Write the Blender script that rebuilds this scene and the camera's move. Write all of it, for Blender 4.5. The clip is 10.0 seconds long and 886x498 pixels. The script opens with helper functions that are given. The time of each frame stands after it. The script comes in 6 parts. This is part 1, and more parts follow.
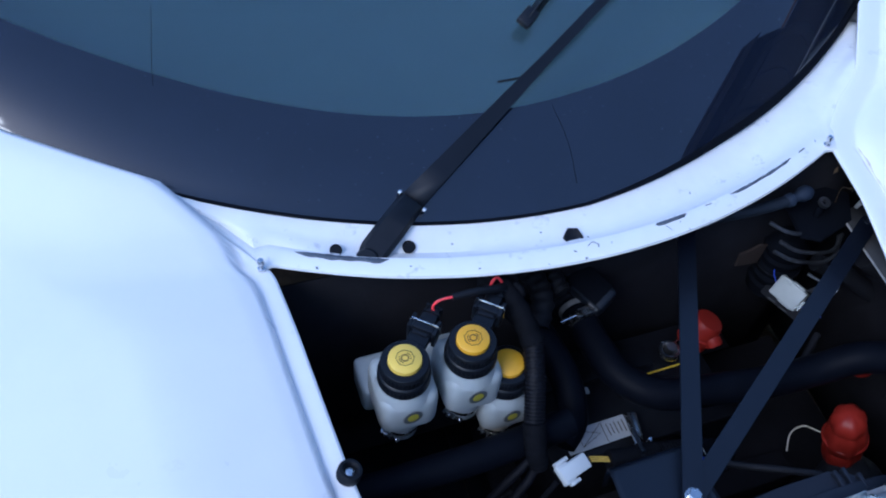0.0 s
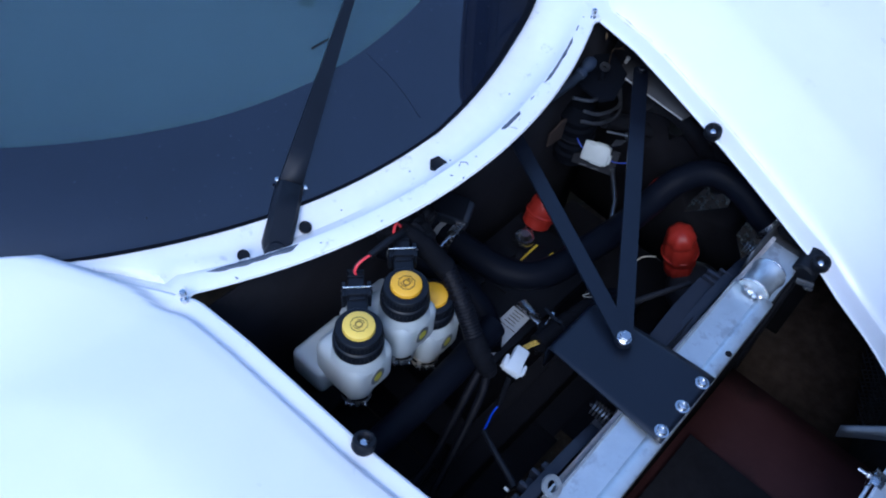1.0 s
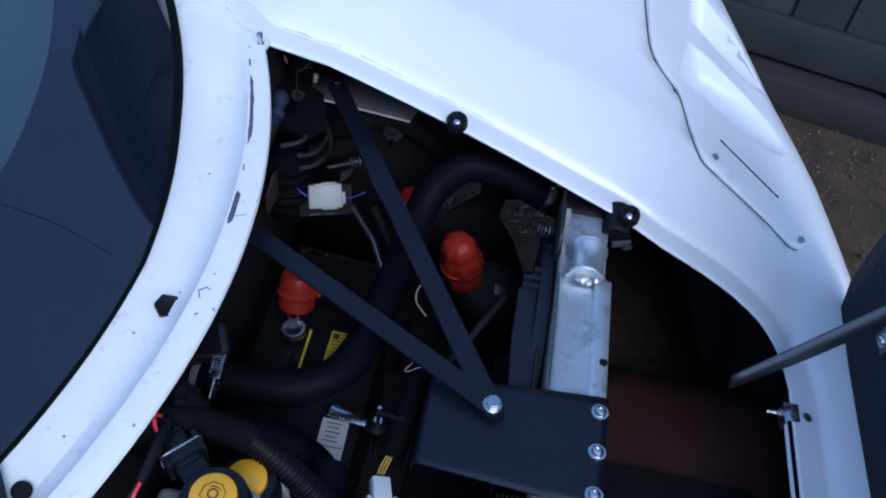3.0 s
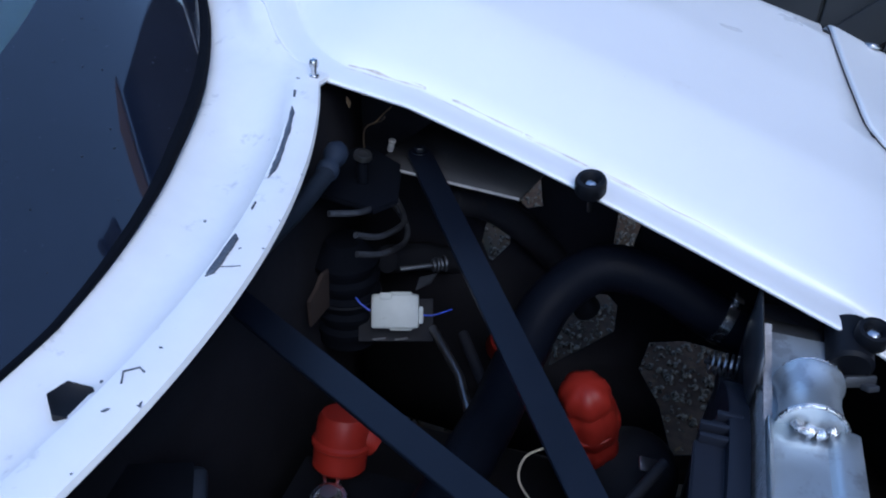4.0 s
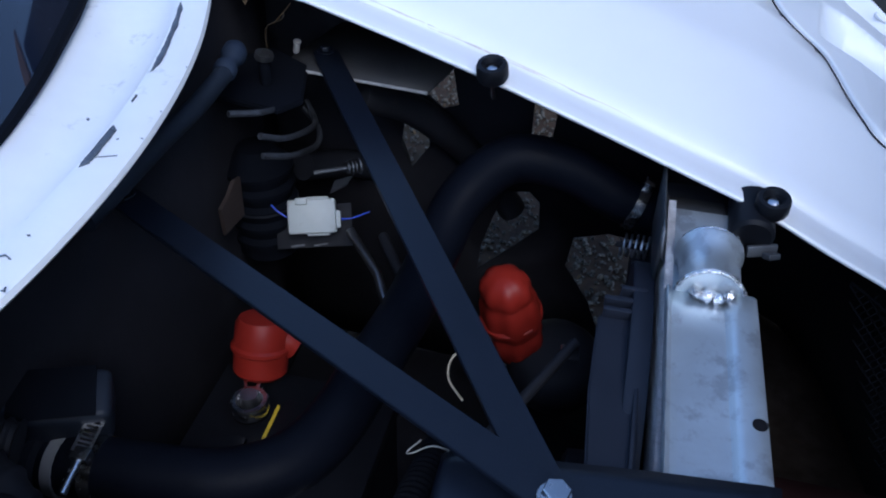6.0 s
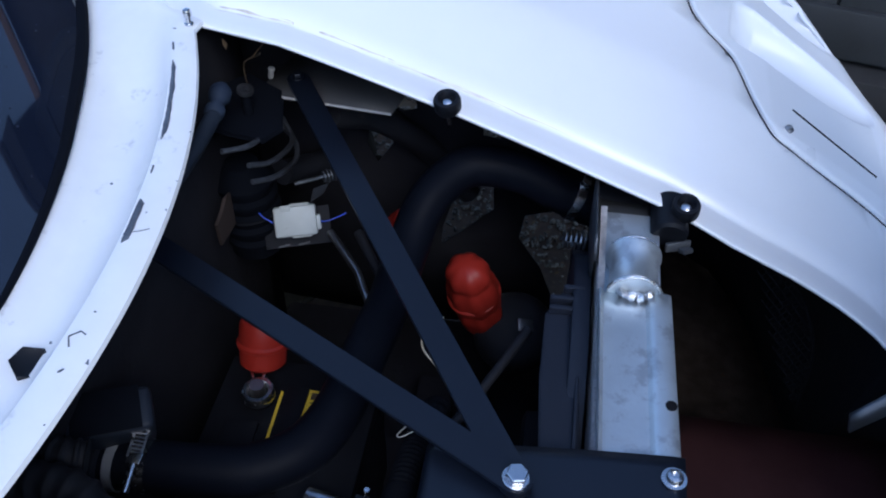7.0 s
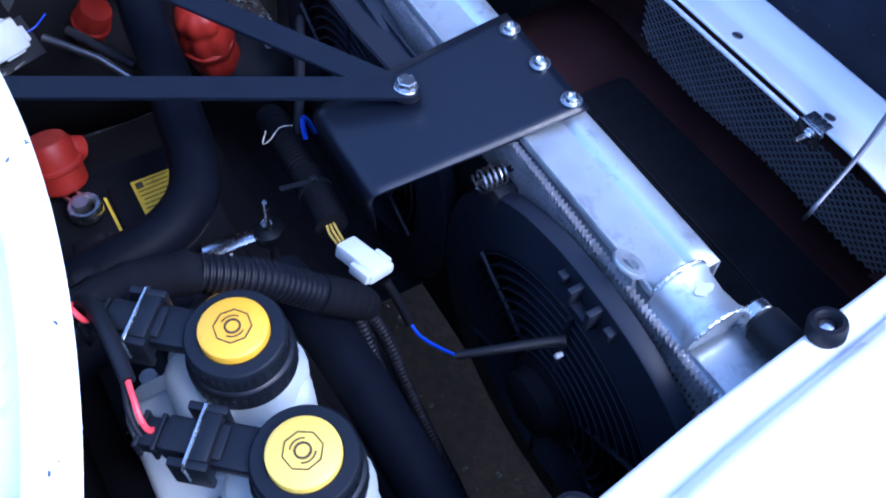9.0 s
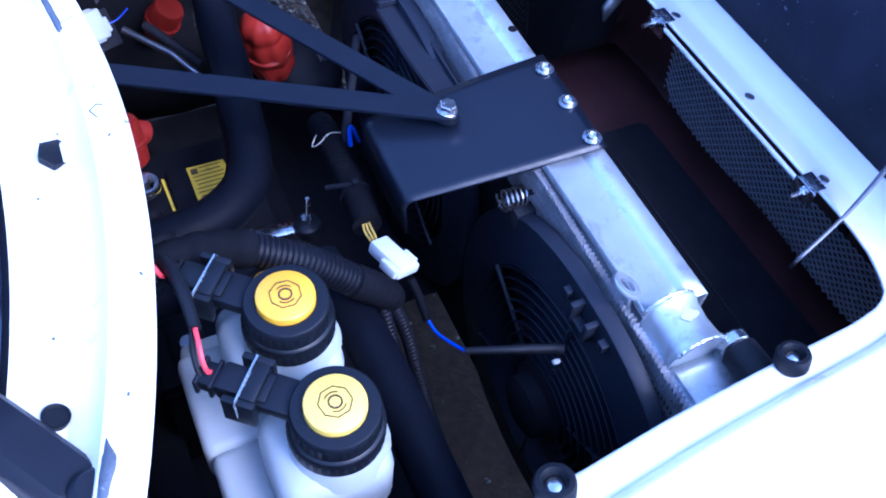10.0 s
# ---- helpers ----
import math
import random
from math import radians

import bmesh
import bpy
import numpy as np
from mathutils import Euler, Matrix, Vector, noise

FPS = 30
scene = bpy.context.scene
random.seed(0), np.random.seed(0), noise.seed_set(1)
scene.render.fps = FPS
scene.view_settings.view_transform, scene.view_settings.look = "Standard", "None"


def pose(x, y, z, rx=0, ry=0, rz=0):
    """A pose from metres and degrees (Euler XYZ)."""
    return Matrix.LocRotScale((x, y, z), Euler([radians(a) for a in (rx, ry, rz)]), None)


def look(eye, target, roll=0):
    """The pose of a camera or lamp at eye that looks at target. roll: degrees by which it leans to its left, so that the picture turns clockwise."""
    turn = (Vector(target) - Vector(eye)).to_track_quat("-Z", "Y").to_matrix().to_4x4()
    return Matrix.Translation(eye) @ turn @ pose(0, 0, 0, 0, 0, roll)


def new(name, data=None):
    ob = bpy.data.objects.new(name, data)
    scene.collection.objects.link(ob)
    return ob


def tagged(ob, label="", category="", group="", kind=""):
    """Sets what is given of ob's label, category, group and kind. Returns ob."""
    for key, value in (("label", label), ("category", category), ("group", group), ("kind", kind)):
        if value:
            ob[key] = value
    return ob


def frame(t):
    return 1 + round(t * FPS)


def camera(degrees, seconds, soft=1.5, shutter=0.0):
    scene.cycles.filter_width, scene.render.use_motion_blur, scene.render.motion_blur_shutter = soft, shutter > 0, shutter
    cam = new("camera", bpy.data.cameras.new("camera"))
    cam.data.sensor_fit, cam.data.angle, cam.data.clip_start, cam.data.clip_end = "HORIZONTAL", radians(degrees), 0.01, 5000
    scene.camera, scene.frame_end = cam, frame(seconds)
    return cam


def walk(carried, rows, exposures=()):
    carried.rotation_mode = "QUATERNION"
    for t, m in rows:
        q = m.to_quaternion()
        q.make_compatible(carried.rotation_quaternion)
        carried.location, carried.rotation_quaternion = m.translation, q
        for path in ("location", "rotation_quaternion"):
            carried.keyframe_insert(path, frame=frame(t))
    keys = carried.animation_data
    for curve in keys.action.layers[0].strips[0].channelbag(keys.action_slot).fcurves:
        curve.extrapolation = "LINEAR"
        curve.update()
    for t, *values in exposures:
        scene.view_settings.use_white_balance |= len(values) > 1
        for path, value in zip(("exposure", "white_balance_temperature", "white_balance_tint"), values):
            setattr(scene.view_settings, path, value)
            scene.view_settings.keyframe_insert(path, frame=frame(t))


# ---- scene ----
cam = camera(54.3, 10.0, soft=2.0)
PATH = [
    (0, (-0.443, -0.158, 1.681), (0.064, 0.996, 0.127), 6.2),
    (0.5, (-0.602, -0.13, 1.688), (0.226, 0.859, 0.16), 7.7),
    (1, (-0.665, -0.063, 1.701), (0.346, 0.665, 0.137), 8.7),
    (1.5, (-0.552, -0.019, 1.685), (0.47, 0.589, 0.077), 6.7),
    (1.7, (-0.541, -0.006, 1.679), (0.503, 0.591, 0.081), 4.7),
    (2, (-0.563, 0.052, 1.696), (0.542, 0.499, 0.09), 3.2),
    (2.5, (-0.593, 0.108, 1.66), (0.674, 0.236, 0.118), 7.8),
    (2.8, (-0.545, 0.128, 1.576), (0.762, 0.212, 0.064), 8.2),
    (3, (-0.479, 0.147, 1.519), (0.864, 0.258, 0.041), 7.4),
    (3.2, (-0.419, 0.168, 1.463), (1.042, 0.281, 0.102), 6.5),
    (4.3, (-0.257, 0.167, 1.119), (1.359, 0.659, 0.048), 2.8),
    (4.5, (-0.263, 0.154, 1.122), (1.344, 0.648, 0.04), 2.2),
    (5, (-0.284, 0.137, 1.116), (1.297, 0.609, -0.014), 2.1),
    (5.5, (-0.284, 0.128, 1.125), (1.259, 0.592, -0.059), 1.8),
    (6, (-0.273, 0.116, 1.131), (1.274, 0.453, -0.091), 1.5),
    (6.2, (-0.269, 0.114, 1.136), (1.281, 0.382, -0.099), 1.3),
    (7.3, (-0.391, 0.124, 1.351), (0.975, 0.264, -0.103), 1.1),
    (7.5, (-0.438, 0.154, 1.371), (0.893, 0.172, -0.121), 1.3),
    (8, (-0.405, 0.255, 1.314), (0.788, 0.037, -0.277), -1.5),
    (8.5, (-0.396, 0.331, 1.269), (0.707, -0.037, -0.358), -1.9),
    (8.7, (-0.407, 0.347, 1.255), (0.616, -0.151, -0.39), 0.4),
    (9, (-0.435, 0.365, 1.251), (0.531, -0.24, -0.392), 2.0),
    (9.5, (-0.452, 0.397, 1.266), (0.515, -0.293, -0.343), 4.6),
    (10, (-0.485, 0.407, 1.314), (0.532, -0.197, -0.299), 7.3),
]
EXPOSURES = [(0.0, 1.17, 5200, 11), (0.7, 1.42, 5250, 11), (1.5, 1.28, 5250, 11), (2.5, 1.1, 5450, 11), (4.5, 1.09, 5490, 11), (5.2, 1.19, 5510, 11), (6.2, 1.13, 5530, 11), (7.5, 1.18, 5800, 11), (8.0, 1.55, 5900, 12), (8.5, 1.82, 5650, 14), (9.0, 2.53, 5050, 21), (9.5, 2.77, 4720, 28), (10.0, 2.74, 4720, 28)]
SKY, SUN = 0.125, 0.55
walk(cam, [(t, look(eye, target, roll)) for t, eye, target, roll in PATH], EXPOSURES)

# ---------------------------------------------------------------- light
world = bpy.data.worlds.new("sky")
scene.world = world
world.use_nodes = True
wn = world.node_tree
sky = wn.nodes.new("ShaderNodeTexSky")
sky.sky_type = "NISHITA"
sky.sun_disc = False
sky.sun_elevation = radians(48)
sky.sun_rotation = radians(243.4)
sky.air_density, sky.dust_density, sky.ozone_density = 1.0, 1.0, 1.2
wn.nodes["Background"].inputs["Strength"].default_value = SKY
wn.links.new(sky.outputs[0], wn.nodes["Background"].inputs["Color"])
sun_data = bpy.data.lights.new("sun", "SUN")
sun_data.energy, sun_data.angle, sun_data.color = SUN, radians(24), (1.0, 0.97, 0.93)
sun = new("sun", sun_data)
sun.matrix_world = look((-3.0, -1.5, 4.4), (0, 0, 0.7))


# ---------------------------------------------------------------- materials
def material(name, colour, rough=0.5, metal=0.0, vary=0.15, scale=30.0, bump=0.0, bump_scale=200.0, coat=0.0, spec=0.5,
             stain=None, stain_scale=6.0, stain_at=0.6, stain_soft=0.12, trans=0.0, rand=0.0, island=0.0):
    """Principled surface with variation at two scales, optional second colour in patches and fine relief."""
    m = bpy.data.materials.new(name)
    m.use_nodes = True
    nt = m.node_tree
    b = nt.nodes["Principled BSDF"]
    b.inputs["Roughness"].default_value = rough
    b.inputs["Metallic"].default_value = metal
    b.inputs["Coat Weight"].default_value = coat
    b.inputs["Coat Roughness"].default_value = 0.08
    b.inputs["Specular IOR Level"].default_value = spec
    b.inputs["Transmission Weight"].default_value = trans
    tc = nt.nodes.new("ShaderNodeTexCoord")
    n1 = nt.nodes.new("ShaderNodeTexNoise")
    n1.inputs["Scale"].default_value = scale
    n1.inputs["Detail"].default_value = 6
    nt.links.new(tc.outputs["Object"], n1.inputs["Vector"])
    n2 = nt.nodes.new("ShaderNodeTexNoise")
    n2.inputs["Scale"].default_value = scale * 0.17
    n2.inputs["Detail"].default_value = 3
    nt.links.new(tc.outputs["Object"], n2.inputs["Vector"])
    add = nt.nodes.new("ShaderNodeMath")
    add.operation = "ADD"
    nt.links.new(n1.outputs["Fac"], add.inputs[0])
    nt.links.new(n2.outputs["Fac"], add.inputs[1])
    ramp = nt.nodes.new("ShaderNodeMapRange")
    ramp.inputs["From Min"].default_value, ramp.inputs["From Max"].default_value = 0.6, 1.4
    ramp.inputs["To Min"].default_value, ramp.inputs["To Max"].default_value = 1 - vary, 1 + vary
    nt.links.new(add.outputs[0], ramp.inputs["Value"])
    value = ramp.outputs[0]
    if rand:
        info = nt.nodes.new("ShaderNodeObjectInfo")
        rr = nt.nodes.new("ShaderNodeMapRange")
        rr.inputs["To Min"].default_value, rr.inputs["To Max"].default_value = 1 - rand, 1 + rand
        nt.links.new(info.outputs["Random"], rr.inputs["Value"])
        mm = nt.nodes.new("ShaderNodeMath")
        mm.operation = "MULTIPLY"
        nt.links.new(value, mm.inputs[0])
        nt.links.new(rr.outputs[0], mm.inputs[1])
        value = mm.outputs[0]
    if island:
        geo = nt.nodes.new("ShaderNodeNewGeometry")
        rr = nt.nodes.new("ShaderNodeMapRange")
        rr.inputs["To Min"].default_value, rr.inputs["To Max"].default_value = 1 - island, 1 + island
        nt.links.new(geo.outputs["Random Per Island"], rr.inputs["Value"])
        mm = nt.nodes.new("ShaderNodeMath")
        mm.operation = "MULTIPLY"
        nt.links.new(value, mm.inputs[0])
        nt.links.new(rr.outputs[0], mm.inputs[1])
        value = mm.outputs[0]
    mul = nt.nodes.new("ShaderNodeVectorMath")
    mul.operation = "SCALE"
    mul.inputs[0].default_value = colour
    nt.links.new(value, mul.inputs["Scale"])
    out = mul.outputs[0]
    if stain:
        n3 = nt.nodes.new("ShaderNodeTexNoise")
        n3.inputs["Scale"].default_value = stain_scale
        n3.inputs["Detail"].default_value = 8
        n3.inputs["Roughness"].default_value = 0.65
        nt.links.new(tc.outputs["Object"], n3.inputs["Vector"])
        sr = nt.nodes.new("ShaderNodeMapRange")
        sr.inputs["From Min"].default_value, sr.inputs["From Max"].default_value = stain_at, stain_at + stain_soft
        nt.links.new(n3.outputs["Fac"], sr.inputs["Value"])
        mix = nt.nodes.new("ShaderNodeMix")
        mix.data_type = "RGBA"
        nt.links.new(sr.outputs[0], mix.inputs["Factor"])
        nt.links.new(out, mix.inputs["A"])
        mix.inputs["B"].default_value = (*stain, 1)
        out = mix.outputs["Result"]
    nt.links.new(out, b.inputs["Base Color"])
    rmap = nt.nodes.new("ShaderNodeMapRange")
    rmap.inputs["To Min"].default_value, rmap.inputs["To Max"].default_value = max(0.02, rough - 0.12), min(1, rough + 0.12)
    nt.links.new(n1.outputs["Fac"], rmap.inputs["Value"])
    nt.links.new(rmap.outputs[0], b.inputs["Roughness"])
    if bump:
        n4 = nt.nodes.new("ShaderNodeTexNoise")
        n4.inputs["Scale"].default_value = bump_scale
        n4.inputs["Detail"].default_value = 4
        nt.links.new(tc.outputs["Object"], n4.inputs["Vector"])
        bp = nt.nodes.new("ShaderNodeBump")
        bp.inputs["Strength"].default_value = bump
        bp.inputs["Distance"].default_value = 0.002
        nt.links.new(n4.outputs["Fac"], bp.inputs["Height"])
        nt.links.new(bp.outputs[0], b.inputs["Normal"])
    return m


M_WHITE = material("white_gelcoat", (0.80, 0.80, 0.80), 0.32, vary=0.025, scale=14, bump=0.05, bump_scale=25, coat=0.25,
                   stain=(0.62, 0.60, 0.56), stain_scale=9, stain_at=0.66, stain_soft=0.2)
M_LIP = material("worn_white_paint", (0.78, 0.78, 0.77), 0.45, vary=0.04, scale=40, bump=0.12, bump_scale=90,
                 stain=(0.55, 0.55, 0.56), stain_scale=34, stain_at=0.60, stain_soft=0.10)
M_CHIP = material("chipped_black_primer", (0.075, 0.09, 0.115), 0.7, vary=0.4, scale=400, stain=(0.5, 0.5, 0.5), stain_scale=500, stain_at=0.62, stain_soft=0.08)
M_GLASS = bpy.data.materials.new("windscreen_glass")
M_GLASS.use_nodes = True
_b = M_GLASS.node_tree.nodes["Principled BSDF"]
_b.inputs["Base Color"].default_value = (0.75, 0.92, 0.92, 1)
_b.inputs["Roughness"].default_value = 0.02
_b.inputs["Transmission Weight"].default_value = 1.0
_b.inputs["IOR"].default_value = 1.52
M_FRIT = material("black_ceramic_band", (0.007, 0.010, 0.020), 0.06, vary=0.2, scale=60, spec=0.85)
M_FRIT.node_tree.links.remove(M_FRIT.node_tree.nodes["Principled BSDF"].inputs["Roughness"].links[0])
M_FRIT.node_tree.nodes["Principled BSDF"].inputs["Roughness"].default_value = 0.035
M_DASH = material("grey_dashboard_cover", (0.032, 0.052, 0.074), 0.8, vary=0.12, scale=12, bump=0.2, bump_scale=300)
M_SEAL = material("black_rubber", (0.005, 0.006, 0.009), 0.55, spec=0.22, vary=0.25, scale=60, bump=0.1)
M_WIPER = material("satin_black_wiper", (0.006, 0.008, 0.013), 0.5, vary=0.25, scale=50, bump=0.1, bump_scale=400, spec=0.25)
M_BAR = material("black_powder_coat", (0.0045, 0.0068, 0.0135), 0.34, vary=0.12, scale=70, bump=0.10, bump_scale=700, spec=0.40)
M_PLASTIC = material("black_plastic", (0.006, 0.0075, 0.011), 0.38, vary=0.2, scale=60, bump=0.06, bump_scale=500, spec=0.25)
M_DULL = material("dusty_black_plastic", (0.014, 0.015, 0.019), 0.6, spec=0.15, vary=0.35, scale=40, bump=0.1, stain=(0.035, 0.03, 0.027), stain_scale=30, stain_at=0.62)
M_HOSE = material("black_rubber_hose", (0.0035, 0.0045, 0.008), 0.52, spec=0.055, vary=0.25, scale=50, bump=0.15, bump_scale=250)
M_LINER = material("black_fibreglass", (0.0105, 0.0105, 0.0135), 0.8, spec=0.15, vary=0.4, scale=25, bump=0.4, bump_scale=80)
M_ALU = material("raw_aluminium", (0.56, 0.61, 0.64), 0.42, metal=0.80, vary=0.14, scale=35, bump=0.10, bump_scale=160,
                 stain=(0.43, 0.46, 0.49), stain_scale=40, stain_at=0.53, stain_soft=0.10)
M_WELD = material("aluminium_weld", (0.75, 0.75, 0.76), 0.25, metal=0.95, vary=0.2, scale=200, bump=0.9, bump_scale=260)
M_CORE = material("radiator_fins", (0.60, 0.60, 0.62), 0.45, metal=0.8, vary=0.3, scale=200, bump=0.4, bump_scale=800)
M_STEEL = material("zinc_plated_steel", (0.60, 0.61, 0.63), 0.25, metal=1.0, vary=0.12, scale=150)
M_DSTEEL = material("brushed_steel", (0.42, 0.42, 0.43), 0.35, metal=1.0, vary=0.2, scale=80, bump=0.1)
M_YELLOW = material("yellow_plastic_cap", (0.70, 0.36, 0.015), 0.42, vary=0.06, scale=60, bump=0.04, stain=(0.60, 0.36, 0.05), stain_scale=70, stain_at=0.68)
M_YELLOWP = material("pale_yellow_plastic_cap", (0.74, 0.51, 0.08), 0.45, vary=0.06, scale=60, bump=0.04, stain=(0.65, 0.45, 0.12), stain_scale=70, stain_at=0.68)
M_INK = material("black_moulded_mark", (0.05, 0.03, 0.01), 0.6, vary=0.3, scale=300)
M_TANK = material("translucent_white_plastic", (0.38, 0.41, 0.41), 0.38, vary=0.05, scale=25, coat=0.1)
M_TANK.node_tree.nodes["Principled BSDF"].inputs["Subsurface Weight"].default_value = 0.25
M_TANK.node_tree.nodes["Principled BSDF"].inputs["Subsurface Radius"].default_value = (0.02, 0.02, 0.018)
M_AGED = material("yellowed_plastic", (0.62, 0.58, 0.48), 0.4, vary=0.08, scale=25)
M_RED = material("red_rubber_boot", (0.25, 0.018, 0.011), 0.42, vary=0.15, scale=40, bump=0.06, spec=0.25, stain=(0.25, 0.03, 0.02), stain_scale=30, stain_at=0.63)
M_REDW = material("red_wire", (0.7, 0.05, 0.06), 0.4, vary=0.1)
M_BLUEW = material("blue_wire", (0.015, 0.055, 0.48), 0.4, vary=0.1)
M_YELW = material("yellow_wire", (0.62, 0.42, 0.08), 0.5, vary=0.1)
M_WHITEP = material("white_nylon_connector", (0.52, 0.55, 0.56), 0.45, vary=0.06, scale=60, stain=(0.5, 0.5, 0.48), stain_scale=90, stain_at=0.66)
M_BATT = material("black_battery_case", (0.0075, 0.008, 0.0105), 0.45, vary=0.3, scale=50, bump=0.08, spec=0.12)
M_LABELY = material("yellow_warning_label", (0.66, 0.45, 0.02), 0.5, vary=0.15, scale=120, stain=(0.28, 0.18, 0.02), stain_scale=120, stain_at=0.58)
M_LABELW = material("white_paper_label", (0.42, 0.44, 0.46), 0.5, vary=0.06, scale=80, stain=(0.4, 0.4, 0.4), stain_scale=60, stain_at=0.66)
M_BROWN = material("red_oxide_fibreglass", (0.046, 0.018, 0.017), 0.5, vary=0.35, scale=14, bump=0.4, bump_scale=70, stain=(0.022, 0.011, 0.010), stain_scale=10, stain_at=0.55, spec=0.15)
M_MESH = material("silvery_expanded_mesh", (0.42, 0.46, 0.52), 0.38, metal=0.7, vary=0.2, scale=100)
M_FOAM = material("black_foam", (0.012, 0.012, 0.014), 0.9, vary=0.3, scale=100, bump=0.5, bump_scale=500, spec=0.04)
M_LID = material("black_painted_underside", (0.016, 0.018, 0.028), 0.55, vary=0.6, scale=11, bump=0.7, bump_scale=55, spec=0.08,
                 stain=(0.12, 0.13, 0.15), stain_scale=85, stain_at=0.665, stain_soft=0.02)
M_TAPE = material("black_cloth_tape", (0.0045, 0.005, 0.007), 0.78, vary=0.3, scale=90, bump=0.4, bump_scale=400, spec=0.07)
M_RIB = material("black_corrugated_sleeve", (0.0045, 0.005, 0.008), 0.5, vary=0.25, scale=60, bump=0.1, spec=0.2)
M_GREY = material("grey_liner_panel", (0.030, 0.029, 0.029), 0.6, vary=0.2, scale=20, bump=0.2)
M_SATIN = material("satin_black_plastic", (0.014, 0.017, 0.026), 0.45, vary=0.15, scale=40, bump=0.06, bump_scale=400, spec=0.26)
M_GREYP = material("shaded_grey_nylon", (0.30, 0.31, 0.31), 0.5, vary=0.1)
M_GRIME = material("dried_brown_grime", (0.56, 0.50, 0.43), 0.9, vary=0.3, scale=150, stain=(0.76, 0.75, 0.73), stain_scale=120, stain_at=0.48, stain_soft=0.2)
M_EARTH = material("mottled_ground_brown", (0.050, 0.036, 0.027), 0.9, vary=0.6, scale=45, bump=0.6, bump_scale=120, spec=0.05, stain=(0.075, 0.040, 0.020), stain_scale=90, stain_at=0.66, stain_soft=0.03)
M_MATT = material("matt_black_rubber", (0.004, 0.005, 0.008), 0.85, vary=0.2, scale=60, spec=0.05)
M_LEAF = material("dead_leaf", (0.07, 0.042, 0.016), 0.8, vary=0.4, scale=60, island=0.7)
M_HINGE = material("dull_zinc_plate", (0.13, 0.137, 0.15), 0.5, metal=0.8, vary=0.2, scale=60, bump=0.1)
M_ROD = material("bright_plated_rod", (0.85, 0.86, 0.88), 0.4, metal=0.4, vary=0.1, scale=80)
M_STICKER = material("dark_sticker_ring", (0.06, 0.07, 0.085), 0.5, vary=0.2, scale=200)
M_MUTED = material("muted_yellow_print", (0.34, 0.30, 0.03), 0.5, vary=0.2, scale=200)
M_DUCT = material("grey_blue_plastic", (0.012, 0.016, 0.025), 0.5, vary=0.2, scale=40, spec=0.25)
M_SPOT = material("dried_water_spot", (0.010, 0.012, 0.018), 0.6, vary=0.4, scale=200)
M_EDGE = material("pale_metal_edge", (0.34, 0.33, 0.31), 0.45, metal=0.3, vary=0.3, scale=120)
M_LOOP = material("dull_edge_grey", (0.035, 0.038, 0.045), 0.5, metal=0.3, vary=0.9, scale=120)
M_PIPE = material("dusty_blue_grey_pipe", (0.013, 0.018, 0.028), 0.6, vary=0.25, scale=40, bump=0.1, spec=0.2)
M_RUST = material("rusty_steel", (0.030, 0.019, 0.015), 0.75, vary=0.4, scale=40, bump=0.3)
# dimmer and patchier than the white connector's nylon
M_DIMNYLON = material("dim_off_white_nylon", (0.40, 0.43, 0.42), 0.5, vary=0.10, scale=60, stain=(0.28, 0.29, 0.27), stain_scale=70, stain_at=0.6)
M_TYRE = material("tyre_rubber", (0.02, 0.02, 0.02), 0.8, vary=0.2, scale=30, bump=0.3)
M_GROUND = material("mossy_gravel_ground", (0.054, 0.034, 0.021), 0.95, vary=0.65, scale=55, bump=1.0, bump_scale=120,
                    stain=(0.026, 0.032, 0.012), stain_scale=2.2, stain_at=0.52, stain_soft=0.15)
M_STONE = material("gravel_stone", (0.085, 0.078, 0.066), 0.85, vary=0.5, scale=20, bump=0.4, island=0.75)
M_WOOD = material("weathered_grey_boards", (0.027, 0.030, 0.033), 0.7, vary=0.35, scale=9, bump=0.5, bump_scale=60, rand=0.2,
                  stain=(0.07, 0.072, 0.07), stain_scale=4, stain_at=0.66)
M_PLINTH = material("dark_timber_sill", (0.019, 0.0185, 0.019), 0.8, vary=0.4, scale=20, bump=0.5)
M_ROOF = material("brown_roof_tile", (0.16, 0.085, 0.05), 0.8, vary=0.4, scale=9, bump=0.4, rand=0.25)

# ---------------------------------------------------------------- building tools
ORIGIN = {}


def thing(name, at, label, category, group="", kind=""):
    ob = new(name)
    ob.empty_display_size = 0.05
    ob.location = at
    ORIGIN[ob] = Vector(at)
    return tagged(ob, label, category, group, kind)


def part(name, bm, mat, parent=None, label="", solid=0.0, angle=40, upward=False):
    """Links a bmesh, given in world places, as one mesh object under a thing or part."""
    org = ORIGIN.get(parent, Vector((0, 0, 0)))
    bmesh.ops.translate(bm, verts=bm.verts, vec=-org)
    bmesh.ops.recalc_face_normals(bm, faces=bm.faces)
    if upward and sum(f.normal.z * f.calc_area() for f in bm.faces) < 0:
        bmesh.ops.reverse_faces(bm, faces=bm.faces)
    me = bpy.data.meshes.new(name)
    bm.to_mesh(me)
    bm.free()
    me.polygons.foreach_set("use_smooth", [True] * len(me.polygons))
    me.set_sharp_from_angle(angle=radians(angle))
    me.materials.append(mat)
    ob = new(name, me)
    if parent is not None:
        ob.parent = parent
        ORIGIN[ob] = org
    if solid:
        mod = ob.modifiers.new("thickness", "SOLIDIFY")
        mod.thickness, mod.offset = solid, -1
    if label:
        ob["label"] = label
    return ob


